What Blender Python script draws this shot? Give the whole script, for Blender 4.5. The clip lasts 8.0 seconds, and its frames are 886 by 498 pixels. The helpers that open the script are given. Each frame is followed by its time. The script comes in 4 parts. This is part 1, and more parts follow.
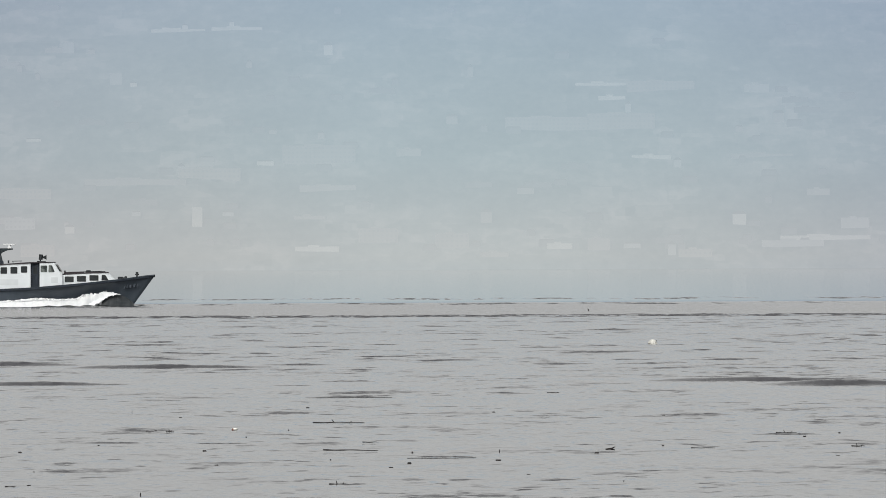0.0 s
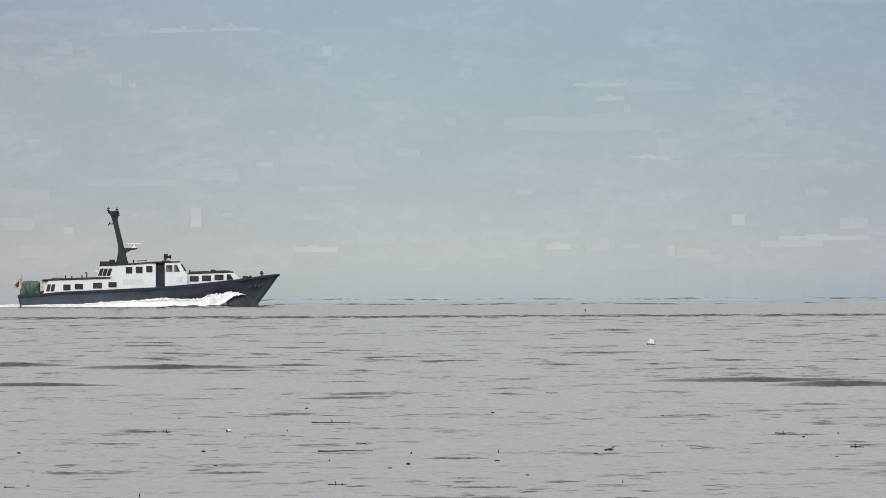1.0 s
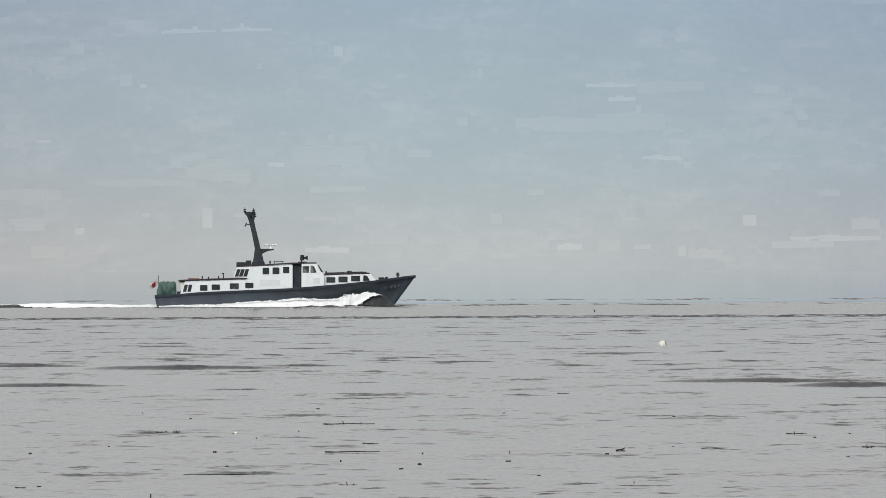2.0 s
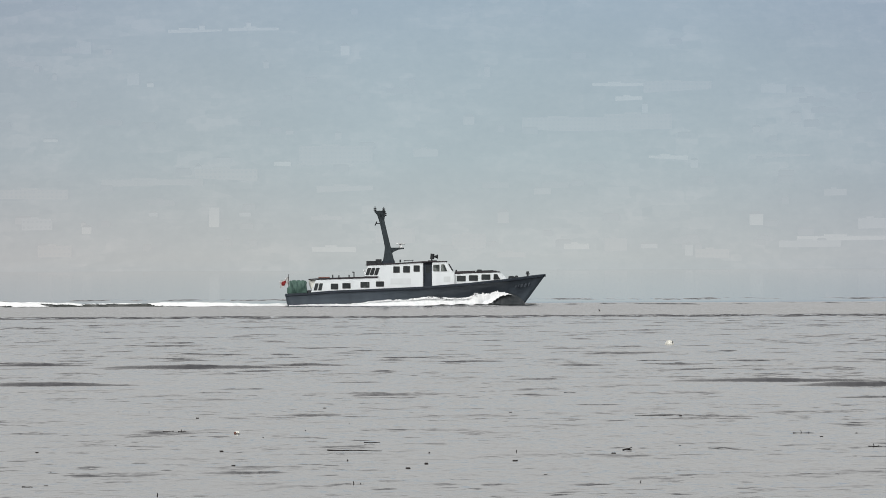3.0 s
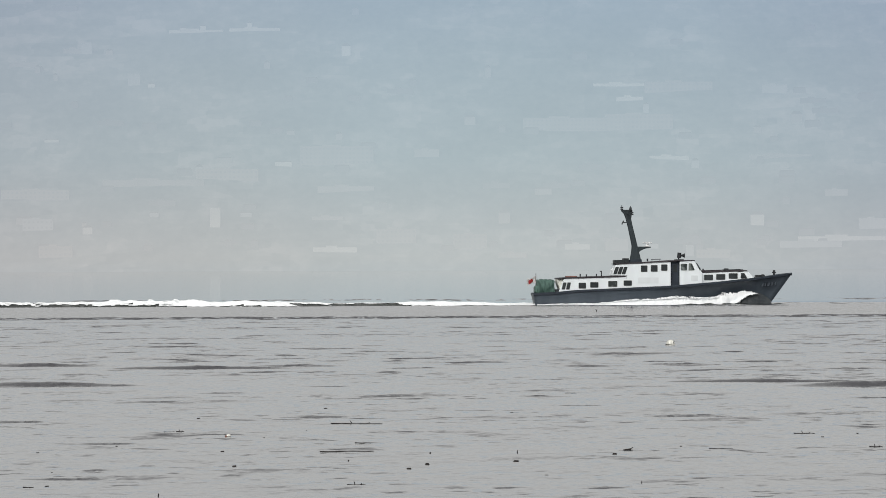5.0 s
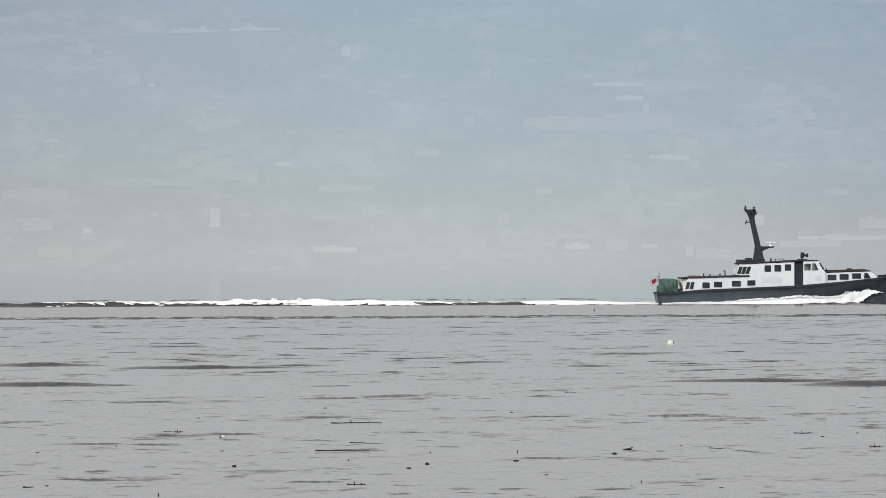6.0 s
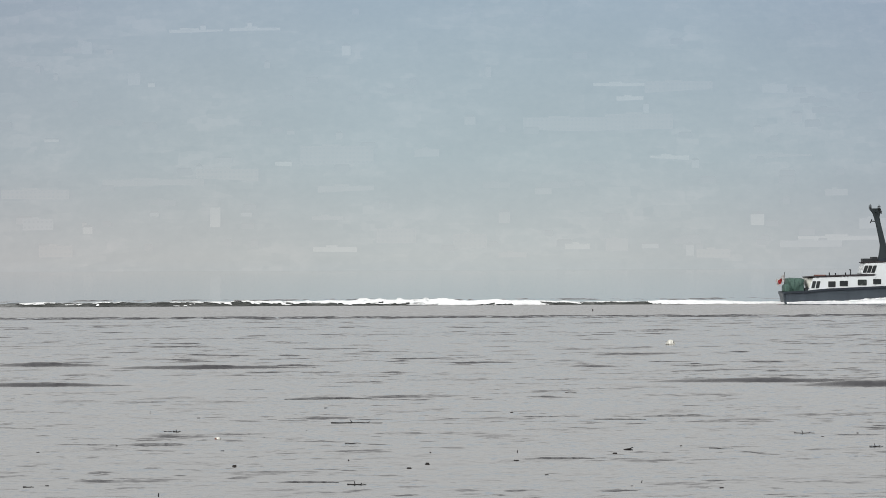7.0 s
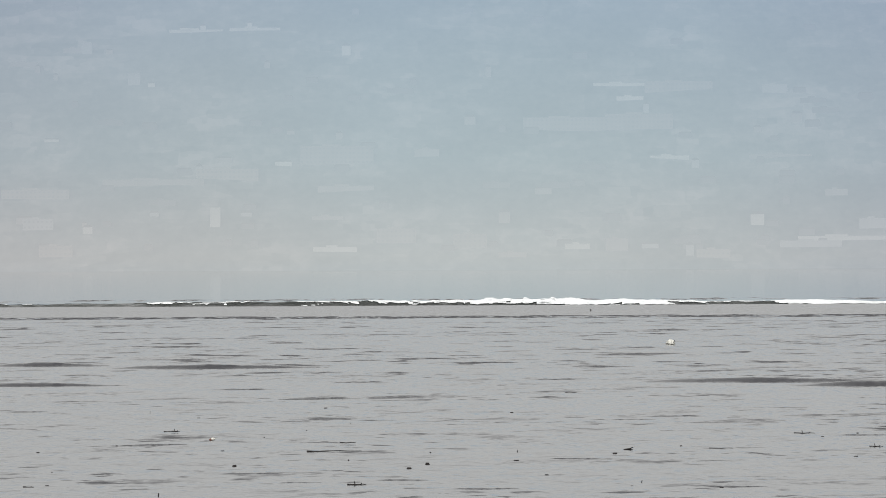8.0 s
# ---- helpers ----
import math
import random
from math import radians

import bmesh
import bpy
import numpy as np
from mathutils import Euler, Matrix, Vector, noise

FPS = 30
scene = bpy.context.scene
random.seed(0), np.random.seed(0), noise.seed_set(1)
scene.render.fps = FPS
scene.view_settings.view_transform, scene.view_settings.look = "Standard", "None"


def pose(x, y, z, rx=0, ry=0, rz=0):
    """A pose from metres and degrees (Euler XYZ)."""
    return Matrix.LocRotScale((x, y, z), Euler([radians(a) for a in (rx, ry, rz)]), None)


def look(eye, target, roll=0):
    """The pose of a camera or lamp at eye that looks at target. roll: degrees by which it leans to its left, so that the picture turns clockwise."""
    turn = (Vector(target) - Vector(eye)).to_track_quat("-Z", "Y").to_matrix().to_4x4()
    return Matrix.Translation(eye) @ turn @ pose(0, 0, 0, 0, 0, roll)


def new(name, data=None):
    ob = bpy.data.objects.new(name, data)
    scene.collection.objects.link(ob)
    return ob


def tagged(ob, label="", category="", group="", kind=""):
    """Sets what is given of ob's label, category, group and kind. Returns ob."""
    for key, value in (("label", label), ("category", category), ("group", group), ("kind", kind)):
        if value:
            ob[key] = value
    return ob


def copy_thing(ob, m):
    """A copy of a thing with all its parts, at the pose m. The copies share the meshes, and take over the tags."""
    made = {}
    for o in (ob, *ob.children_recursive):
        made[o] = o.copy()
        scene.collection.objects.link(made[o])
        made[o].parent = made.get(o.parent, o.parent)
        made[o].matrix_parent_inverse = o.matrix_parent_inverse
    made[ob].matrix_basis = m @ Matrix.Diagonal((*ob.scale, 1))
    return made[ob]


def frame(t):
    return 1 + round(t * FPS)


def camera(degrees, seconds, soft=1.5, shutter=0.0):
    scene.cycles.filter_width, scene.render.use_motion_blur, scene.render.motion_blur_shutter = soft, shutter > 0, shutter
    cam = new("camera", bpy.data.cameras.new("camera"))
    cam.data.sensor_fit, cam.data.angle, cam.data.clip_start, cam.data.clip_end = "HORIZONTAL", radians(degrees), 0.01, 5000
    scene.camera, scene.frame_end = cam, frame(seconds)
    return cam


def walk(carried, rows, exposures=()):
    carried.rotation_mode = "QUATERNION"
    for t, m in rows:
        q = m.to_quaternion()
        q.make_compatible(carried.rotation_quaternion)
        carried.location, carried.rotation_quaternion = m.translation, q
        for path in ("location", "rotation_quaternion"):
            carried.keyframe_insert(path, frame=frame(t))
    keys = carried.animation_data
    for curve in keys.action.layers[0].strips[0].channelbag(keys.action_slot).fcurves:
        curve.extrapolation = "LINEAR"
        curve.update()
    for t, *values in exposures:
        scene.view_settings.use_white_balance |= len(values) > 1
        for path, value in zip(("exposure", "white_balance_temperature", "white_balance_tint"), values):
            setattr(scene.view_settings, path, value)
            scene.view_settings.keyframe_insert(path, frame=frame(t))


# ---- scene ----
# Long-lens shot over the water from a low shore: x right, y out to sea, z up, water at z = 0.
LENS = 8.154          # degrees across the width
EYE = 3.227           # eye height over the water
cam = camera(LENS, 8.0, soft=0.8)
# seconds, yaw, pitch, roll in degrees
CAM_ROWS = [
    (0.0, -0.156, 0.146, -0.24), (0.5, -0.141, 0.150, -0.24), (1.0, -0.166, 0.150, -0.24), (1.3, -0.125, 0.150, -0.24),
    (1.5, -0.104, 0.158, -0.24), (2.2, -0.045, 0.154, -0.24), (3.0, 0.000, 0.150, -0.24), (3.5, 0.000, 0.151, -0.24),
    (4.0, 0.006, 0.151, -0.24), (4.5, 0.009, 0.156, -0.24), (5.2, 0.009, 0.152, -0.24), (6.0, 0.008, 0.150, -0.24),
    (6.5, 0.009, 0.149, -0.24), (7.0, 0.010, 0.150, -0.24), (7.5, 0.010, 0.150, -0.24), (8.0, 0.010, 0.150, -0.24),
]
walk(cam, [(t, pose(0, 0, EYE, 90 + p, 0, w) @ pose(0, 0, 0, 0, 0, r)) for t, w, p, r in CAM_ROWS])

# ---- light: thin bright overcast, soft sun high behind the camera ----
SUN_EL, SUN_AZ = radians(36), radians(193)   # azimuth clockwise from +y
world = bpy.data.worlds.new("overcast_sky")
scene.world = world
world.use_nodes = True
wn = world.node_tree
for n in list(wn.nodes):
    wn.nodes.remove(n)
sky = wn.nodes.new("ShaderNodeTexSky")
sky.sky_type, sky.sun_disc = "NISHITA", False
sky.sun_elevation, sky.sun_rotation = SUN_EL, SUN_AZ
sky.air_density, sky.dust_density, sky.ozone_density = 1.2, 6.0, 1.0
grey = wn.nodes.new("ShaderNodeHueSaturation")
grey.inputs["Saturation"].default_value = 0.0
bg = wn.nodes.new("ShaderNodeBackground")
bg.inputs["Strength"].default_value = 0.195
wo = wn.nodes.new("ShaderNodeOutputWorld")
wn.links.new(sky.outputs[0], grey.inputs["Color"])
# an even cloud layer over most of the clear sky
cloud = wn.nodes.new("ShaderNodeMix")
cloud.data_type = "RGBA"
cloud.inputs[0].default_value = 0.65
cloud.inputs[7].default_value = (3.60, 3.65, 3.58, 1)
wn.links.new(grey.outputs[0], cloud.inputs[6])
wn.links.new(cloud.outputs[2], bg.inputs["Color"])
wn.links.new(bg.outputs[0], wo.inputs["Surface"])
sun = new("sun", bpy.data.lights.new("sun", "SUN"))
sun.data.energy, sun.data.angle, sun.data.color = 1.05, radians(25), (1.0, 0.97, 0.93)
sun.matrix_world = look((0, 0, 0), (-math.sin(SUN_AZ) * math.cos(SUN_EL), -math.cos(SUN_AZ) * math.cos(SUN_EL), -math.sin(SUN_EL)))
scene.view_settings.exposure = 0.0

# ---- materials ----
def material(name):
    m = bpy.data.materials.new(name)
    m.use_nodes = True
    nt = m.node_tree
    return m, nt, nt.nodes["Principled BSDF"]


def node(nt, kind, **values):
    n = nt.nodes.new(kind)
    for key, value in values.items():
        n.inputs[key].default_value = value
    return n


def noise_fac(nt, scale, detail=3.0, stretch=(1, 1, 1), rough=0.55, offset=(0, 0, 0)):
    tc = nt.nodes.new("ShaderNodeTexCoord")
    mp = node(nt, "ShaderNodeMapping", Scale=stretch, Location=offset)
    nz = node(nt, "ShaderNodeTexNoise", Scale=scale, Detail=detail, Roughness=rough)
    nt.links.new(tc.outputs["Object"], mp.inputs["Vector"])
    nt.links.new(mp.outputs[0], nz.inputs["Vector"])
    return nz.outputs["Fac"]


def ramp(nt, fac, stops):
    r = nt.nodes.new("ShaderNodeValToRGB")
    r.color_ramp.elements[0].position, r.color_ramp.elements[0].color = stops[0][0], (*stops[0][1], 1)
    r.color_ramp.elements[1].position, r.color_ramp.elements[1].color = stops[-1][0], (*stops[-1][1], 1)
    for p, c in stops[1:-1]:
        r.color_ramp.elements.new(p).color = (*c, 1)
    nt.links.new(fac, r.inputs[0])
    return r.outputs[0]


def maths(nt, op, a, b=0.0, clamp=False):
    n = nt.nodes.new("ShaderNodeMath")
    n.operation, n.use_clamp = op, clamp
    for i, v in enumerate((a, b)):
        if isinstance(v, (int, float)):
            n.inputs[i].default_value = v
        else:
            nt.links.new(v, n.inputs[i])
    return n.outputs[0]


def step(nt, v, lo, hi):
    n = nt.nodes.new("ShaderNodeMapRange")
    n.interpolation_type = "SMOOTHSTEP"
    n.inputs["From Min"].default_value, n.inputs["From Max"].default_value = lo, hi
    nt.links.new(v, n.inputs["Value"])
    return n.outputs[0]


def weathered(name, dark, light, scale=1.5, rough=0.45, metal=0.0, streak=0.4, bump=0.15, fine=40, gloss=0.5):
    """Painted or plain surface with stains in vertical streaks and a fine grain."""
    m, nt, b = material(name)
    a = noise_fac(nt, scale, 4, (1, 1, streak))
    g = noise_fac(nt, fine, 2)
    mix = maths(nt, "ADD", maths(nt, "MULTIPLY", a, 0.8), maths(nt, "MULTIPLY", g, 0.2))
    nt.links.new(ramp(nt, mix, [(0.32, dark), (0.58, light)]), b.inputs["Base Color"])
    b.inputs["Roughness"].default_value, b.inputs["Metallic"].default_value = rough, metal
    b.inputs["Specular IOR Level"].default_value = gloss
    bp = node(nt, "ShaderNodeBump", Strength=bump, Distance=0.02)
    nt.links.new(g, bp.inputs["Height"])
    nt.links.new(bp.outputs[0], b.inputs["Normal"])
    return m


HULL = weathered("navy_hull_paint", (0.046, 0.058, 0.072), (0.072, 0.089, 0.108), 0.9, 0.42, streak=0.25)
RAIL = weathered("dark_rubbing_strake", (0.014, 0.019, 0.027), (0.026, 0.034, 0.045), 2.0, 0.6, gloss=0.25)
WHITE = weathered("white_boat_paint", (0.615, 0.65, 0.665), (0.70, 0.735, 0.75), 0.8, 0.35, streak=0.2, bump=0.05)
PANEL = weathered("greyed_white_panel", (0.55, 0.58, 0.59), (0.61, 0.64, 0.65), 1.5, 0.4, bump=0.05)
CREAM = weathered("cream_glassfibre", (0.55, 0.55, 0.50), (0.66, 0.66, 0.60), 2.0, 0.45)
ROOF = weathered("dark_brown_deck_paint", (0.022, 0.020, 0.024), (0.042, 0.034, 0.038), 1.5, 0.7, gloss=0.25)
DARK = weathered("black_fitting_paint", (0.012, 0.014, 0.016), (0.024, 0.027, 0.030), 3.0, 0.5, gloss=0.25)
MASTP = weathered("dark_green_mast_paint", (0.012, 0.018, 0.021), (0.022, 0.031, 0.036), 1.2, 0.5, gloss=0.25)
# strong vertical streaks: light and shade of the folds put into the colour
TARP = weathered("green_tarpaulin_painted_folds", (0.014, 0.040, 0.034), (0.072, 0.135, 0.110), 4.5, 0.75, streak=0.12, bump=0.5, fine=12)
FRAME = weathered("greyed_window_rim", (0.16, 0.16, 0.155), (0.26, 0.26, 0.25), 4, 0.6)
FLAGW = weathered("white_flag_cloth", (0.52, 0.50, 0.49), (0.64, 0.62, 0.61), 6, 0.8)
FLAGR = weathered("red_flag_cloth", (0.34, 0.03, 0.035), (0.46, 0.05, 0.05), 6, 0.8)
STEEL = weathered("pale_radar_casing", (0.60, 0.61, 0.61), (0.74, 0.75, 0.75), 4, 0.35)
MARK = weathered("faded_hull_lettering", (0.027, 0.035, 0.045), (0.038, 0.048, 0.060), 5, 0.6, gloss=0.3)
WOOD = weathered("wet_driftwood", (0.007, 0.006, 0.006), (0.020, 0.016, 0.015), 8, 0.6, gloss=0.2)
BUOYW = weathered("dirty_white_float", (0.42, 0.41, 0.37), (0.70, 0.69, 0.63), 9, 0.4)
RUST = weathered("red_brown_growth", (0.09, 0.04, 0.035), (0.18, 0.08, 0.06), 12, 0.8)

GLASS, nt, b = material("tinted_cabin_glass")
nt.links.new(ramp(nt, noise_fac(nt, 0.7, 3), [(0.35, (0.012, 0.015, 0.017)), (0.65, (0.034, 0.039, 0.041))]), b.inputs["Base Color"])
b.inputs["Specular IOR Level"].default_value = 0.35
b.inputs["Roughness"].default_value = 0.06

# light seen through these panes is put into the glass colour as pale patches
LITGLASS, nt, b = material("cabin_glass_painted_light")
nt.links.new(ramp(nt, noise_fac(nt, 2.2, 3), [(0.46, (0.020, 0.026, 0.026)), (0.62, (0.17, 0.19, 0.18))]), b.inputs["Base Color"])
b.inputs["Roughness"].default_value = 0.06

# sea water: nearly flat mirror, broken by short dark ripples where the wind touches it
WATER, nt, b = material("grey_sea_water")
b.inputs["Base Color"].default_value = (0.055, 0.054, 0.060, 1)
b.inputs["IOR"].default_value = 1.333
tc = nt.nodes.new("ShaderNodeTexCoord")
sep = nt.nodes.new("ShaderNodeSeparateXYZ")
nt.links.new(tc.outputs["Object"], sep.inputs[0])
X, Y = sep.outputs[0], sep.outputs[1]
slant = maths(nt, "SUBTRACT", Y, maths(nt, "MULTIPLY", X, 0.03))
# ruffled patches, and single short ripples
paws = maths(nt, "MULTIPLY", step(nt, noise_fac(nt, 0.4, 5, (1.0, 0.5, 1), rough=0.68), 0.53, 0.68), step(nt, Y, 240.0, 160.0))
small = step(nt, noise_fac(nt, 1.3, 4, (1.0, 0.55, 1), rough=0.6, offset=(7, 3, 0)), 0.56, 0.68)
mid = maths(nt, "MULTIPLY", step(nt, noise_fac(nt, 0.45, 3, (1.15, 0.5, 1), offset=(3, 40, 0)), 0.55, 0.66), step(nt, Y, 150.0, 220.0))
near = step(nt, slant, 396.0, 384.0)
wob = maths(nt, "ADD", slant, maths(nt, "MULTIPLY", noise_fac(nt, 0.4, 4, (1, 0.02, 1)), 18.0))
front = maths(nt, "MULTIPLY", step(nt, wob, 392.0, 395.0), step(nt, wob, 412.0, 407.0))
front = maths(nt, "MULTIPLY", front, step(nt, noise_fac(nt, 0.8, 4, (1, 0.12, 1), rough=0.75), 0.42, 0.54))
front = maths(nt, "MULTIPLY", front, step(nt, noise_fac(nt, 2.6, 3, (1, 0.2, 1), rough=0.75, offset=(4, 1, 0)), 0.34, 0.50))
wob2 = maths(nt, "ADD", Y, maths(nt, "MULTIPLY", noise_fac(nt, 0.10, 3, (1, 0.01, 1), offset=(31, 0, 0)), 90.0))
far = maths(nt, "MULTIPLY", step(nt, wob2, 622.0, 626.0), step(nt, wob2, 650.0, 644.0))
far2 = maths(nt, "MULTIPLY", step(nt, wob2, 552.0, 555.0), step(nt, wob2, 572.0, 568.0))
far = maths(nt, "MULTIPLY", maths(nt, "ADD", far, far2), step(nt, noise_fac(nt, 0.35, 4, (1, 0.03, 1), rough=0.65, offset=(9, 0, 0)), 0.46, 0.62))
far = maths(nt, "MULTIPLY", far, step(nt, noise_fac(nt, 1.1, 3, (1, 0.06, 1), rough=0.7, offset=(2, 6, 0)), 0.36, 0.58))
ruff = maths(nt, "ADD", maths(nt, "ADD", maths(nt, "MULTIPLY", paws, 0.6), maths(nt, "MULTIPLY", small, 0.6)), maths(nt, "MULTIPLY", mid, 1.0))
broad = step(nt, noise_fac(nt, 0.14, 5, (0.8, 0.42, 1), rough=0.65, offset=(12, 5, 0)), 0.58, 0.76)
ruff = maths(nt, "ADD", ruff, maths(nt, "MULTIPLY", broad, 1.2))
gust = maths(nt, "ADD", maths(nt, "MULTIPLY", step(nt, noise_fac(nt, 0.11, 3, (1.0, 0.5, 1), offset=(50, 20, 0)), 0.42, 0.60), 1.35), 0.15)
ruff = maths(nt, "MULTIPLY", maths(nt, "MULTIPLY", ruff, near), gust)
ruff = maths(nt, "ADD", ruff, maths(nt, "ADD", maths(nt, "MULTIPLY", front, 3.2), maths(nt, "MULTIPLY", far, 1.7)))
calm = maths(nt, "MULTIPLY", step(nt, slant, 392.0, 404.0), step(nt, slant, 540.0, 515.0))
ruff = maths(nt, "ADD", ruff, maths(nt, "ADD", maths(nt, "MULTIPLY", calm, 0.20), 0.012))
# facets: mostly the sides of the ripples that lean towards the shore
tc2 = nt.nodes.new("ShaderNodeMapping")
tc2.inputs["Scale"].default_value = (1.0, 0.8, 1.0)
nt.links.new(tc.outputs["Object"], tc2.inputs["Vector"])
nz = node(nt, "ShaderNodeTexNoise", Scale=3.2, Detail=4.0, Roughness=0.62)
nt.links.new(tc2.outputs[0], nz.inputs["Vector"])
rgb = nt.nodes.new("ShaderNodeSeparateColor")
nt.links.new(nz.outputs["Color"], rgb.inputs[0])
lean_x = maths(nt, "MULTIPLY", maths(nt, "SUBTRACT", rgb.outputs[0], 0.5), maths(nt, "MULTIPLY", ruff, 0.5))
lean_y = maths(nt, "MULTIPLY", maths(nt, "MULTIPLY", step(nt, rgb.outputs[1], 0.30, 0.62), -0.44), ruff)
# short ripple over all the near water
shiver = maths(nt, "MULTIPLY", step(nt, noise_fac(nt, 9.0, 2, (0.6, 1, 1), offset=(2, 8, 0)), 0.30, 0.72), maths(nt, "MULTIPLY", step(nt, Y, 560.0, 505.0), -0.056))
lean_y = maths(nt, "ADD", lean_y, shiver)
mottle = step(nt, noise_fac(nt, 2.2, 4, (0.9, 0.5, 1), rough=0.65, offset=(1, 4, 0)), 0.46, 0.68)
lean_y = maths(nt, "ADD", lean_y, maths(nt, "MULTIPLY", mottle, maths(nt, "MULTIPLY", near, -0.055)))
# faint long ripple on the far water, which draws reflections out
faint = maths(nt, "MULTIPLY", maths(nt, "SUBTRACT", noise_fac(nt, 1.3, 2, offset=(5, 9, 0)), 0.5), maths(nt, "MULTIPLY", step(nt, Y, 520.0, 580.0), 0.02))
lean_y = maths(nt, "ADD", lean_y, faint)
lean = nt.nodes.new("ShaderNodeCombineXYZ")
nt.links.new(lean_x, lean.inputs[0]), nt.links.new(lean_y, lean.inputs[1])
tilt = nt.nodes.new("ShaderNodeVectorMath")
tilt.operation = "ADD"
nt.links.new(tc.outputs["Normal"], tilt.inputs[0]), nt.links.new(lean.outputs[0], tilt.inputs[1])
unit = nt.nodes.new("ShaderNodeVectorMath")
unit.operation = "NORMALIZE"
nt.links.new(tilt.outputs[0], unit.inputs[0])
nt.links.new(unit.outputs[0], b.inputs["Normal"])
# unresolved ripple close in, glassy calm farther out
rg = nt.nodes.new("ShaderNodeMapRange")
rg.inputs["From Min"].default_value, rg.inputs["From Max"].default_value = 500.0, 575.0
rg.inputs["To Min"].default_value, rg.inputs["To Max"].default_value = 0.075, 0.007
nt.links.new(Y, rg.inputs["Value"])
nt.links.new(rg.outputs[0], b.inputs["Roughness"])

WAKEW, nt, b = material("churned_dark_water")
nt.links.new(ramp(nt, noise_fac(nt, 1.2, 3), [(0.35, (0.020, 0.023, 0.022)), (0.65, (0.044, 0.047, 0.043))]), b.inputs["Base Color"])
b.inputs["Roughness"].default_value, b.inputs["IOR"].default_value = 0.12, 1.333
bp = node(nt, "ShaderNodeBump", Strength=0.8, Distance=0.2)
nt.links.new(noise_fac(nt, 1.6, 4, (0.5, 1, 1)), bp.inputs["Height"])
nt.links.new(bp.outputs[0], b.inputs["Normal"])

SHEET, nt, b = material("thin_bow_water")
nt.links.new(ramp(nt, noise_fac(nt, 3.0, 4, (0.6, 1, 1)), [(0.35, (0.020, 0.025, 0.029)), (0.65, (0.050, 0.056, 0.060))]), b.inputs["Base Color"])
b.inputs["Roughness"].default_value, b.inputs["IOR"].default_value = 0.35, 1.333

FOAM = weathered("white_sea_foam", (0.70, 0.72, 0.73), (0.83, 0.84, 0.84), 2.6, 0.9, streak=1.0, bump=0.05, fine=14)

# thin foam and blown spray that let the water behind show through
def thin_foam(name, lo, hi, scale, stretch):
    m = weathered(name, (0.70, 0.72, 0.73), (0.83, 0.84, 0.84), 2.6, 0.9, streak=1.0, bump=0.2, fine=14)
    nt = m.node_tree
    nt.links.new(step(nt, noise_fac(nt, scale, 4, stretch, rough=0.7), lo, hi), nt.nodes["Principled BSDF"].inputs["Alpha"])
    return m


LACE = thin_foam("thin_foam_lace", 0.18, 0.48, 1.3, (0.6, 1.2, 1.0))
MIST = thin_foam("blown_spray", 0.26, 0.60, 2.4, (0.8, 1.0, 1.0))

# far shore: haze painted on as surface glow, over the little own colour getting through
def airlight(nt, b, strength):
    """Haze before the far slope as surface emission, thinner and bluer with height."""
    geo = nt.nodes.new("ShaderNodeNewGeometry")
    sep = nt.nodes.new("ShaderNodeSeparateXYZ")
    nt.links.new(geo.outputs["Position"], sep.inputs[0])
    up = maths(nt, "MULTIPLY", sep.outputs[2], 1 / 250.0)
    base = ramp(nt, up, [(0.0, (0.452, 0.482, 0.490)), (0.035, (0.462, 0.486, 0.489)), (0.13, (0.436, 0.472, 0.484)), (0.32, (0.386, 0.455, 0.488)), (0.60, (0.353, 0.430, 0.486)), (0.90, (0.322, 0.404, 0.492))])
    # darkening towards both ends: lens fall-off put into the glow colour
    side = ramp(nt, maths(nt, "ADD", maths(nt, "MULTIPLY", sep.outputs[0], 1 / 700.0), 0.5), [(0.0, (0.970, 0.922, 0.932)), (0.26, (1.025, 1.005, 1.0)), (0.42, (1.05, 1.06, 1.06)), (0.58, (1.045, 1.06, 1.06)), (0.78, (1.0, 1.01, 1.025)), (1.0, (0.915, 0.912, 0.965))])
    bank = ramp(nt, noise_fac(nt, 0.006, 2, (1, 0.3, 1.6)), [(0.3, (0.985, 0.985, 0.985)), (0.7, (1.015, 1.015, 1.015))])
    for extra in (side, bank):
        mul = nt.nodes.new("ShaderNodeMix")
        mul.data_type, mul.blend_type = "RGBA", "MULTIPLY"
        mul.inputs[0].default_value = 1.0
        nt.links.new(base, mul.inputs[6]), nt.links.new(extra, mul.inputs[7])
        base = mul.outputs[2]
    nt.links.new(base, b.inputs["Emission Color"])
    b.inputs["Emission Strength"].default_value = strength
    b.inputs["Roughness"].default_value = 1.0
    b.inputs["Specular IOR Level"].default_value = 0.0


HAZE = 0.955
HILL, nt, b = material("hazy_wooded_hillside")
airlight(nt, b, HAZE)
tc = nt.nodes.new("ShaderNodeTexCoord")


def plots(scale, stretch):
    """Random tone for each squarish plot of wood, terrace or field."""
    mp = node(nt, "ShaderNodeMapping", Scale=stretch)
    vo = node(nt, "ShaderNodeTexVoronoi", Scale=scale, Randomness=0.9)
    vo.distance = "CHEBYCHEV"
    nt.links.new(tc.outputs["Object"], mp.inputs["Vector"]), nt.links.new(mp.outputs[0], vo.inputs["Vector"])
    rgb = nt.nodes.new("ShaderNodeSeparateColor")
    nt.links.new(vo.outputs["Color"], rgb.inputs[0])
    return rgb.outputs[0]


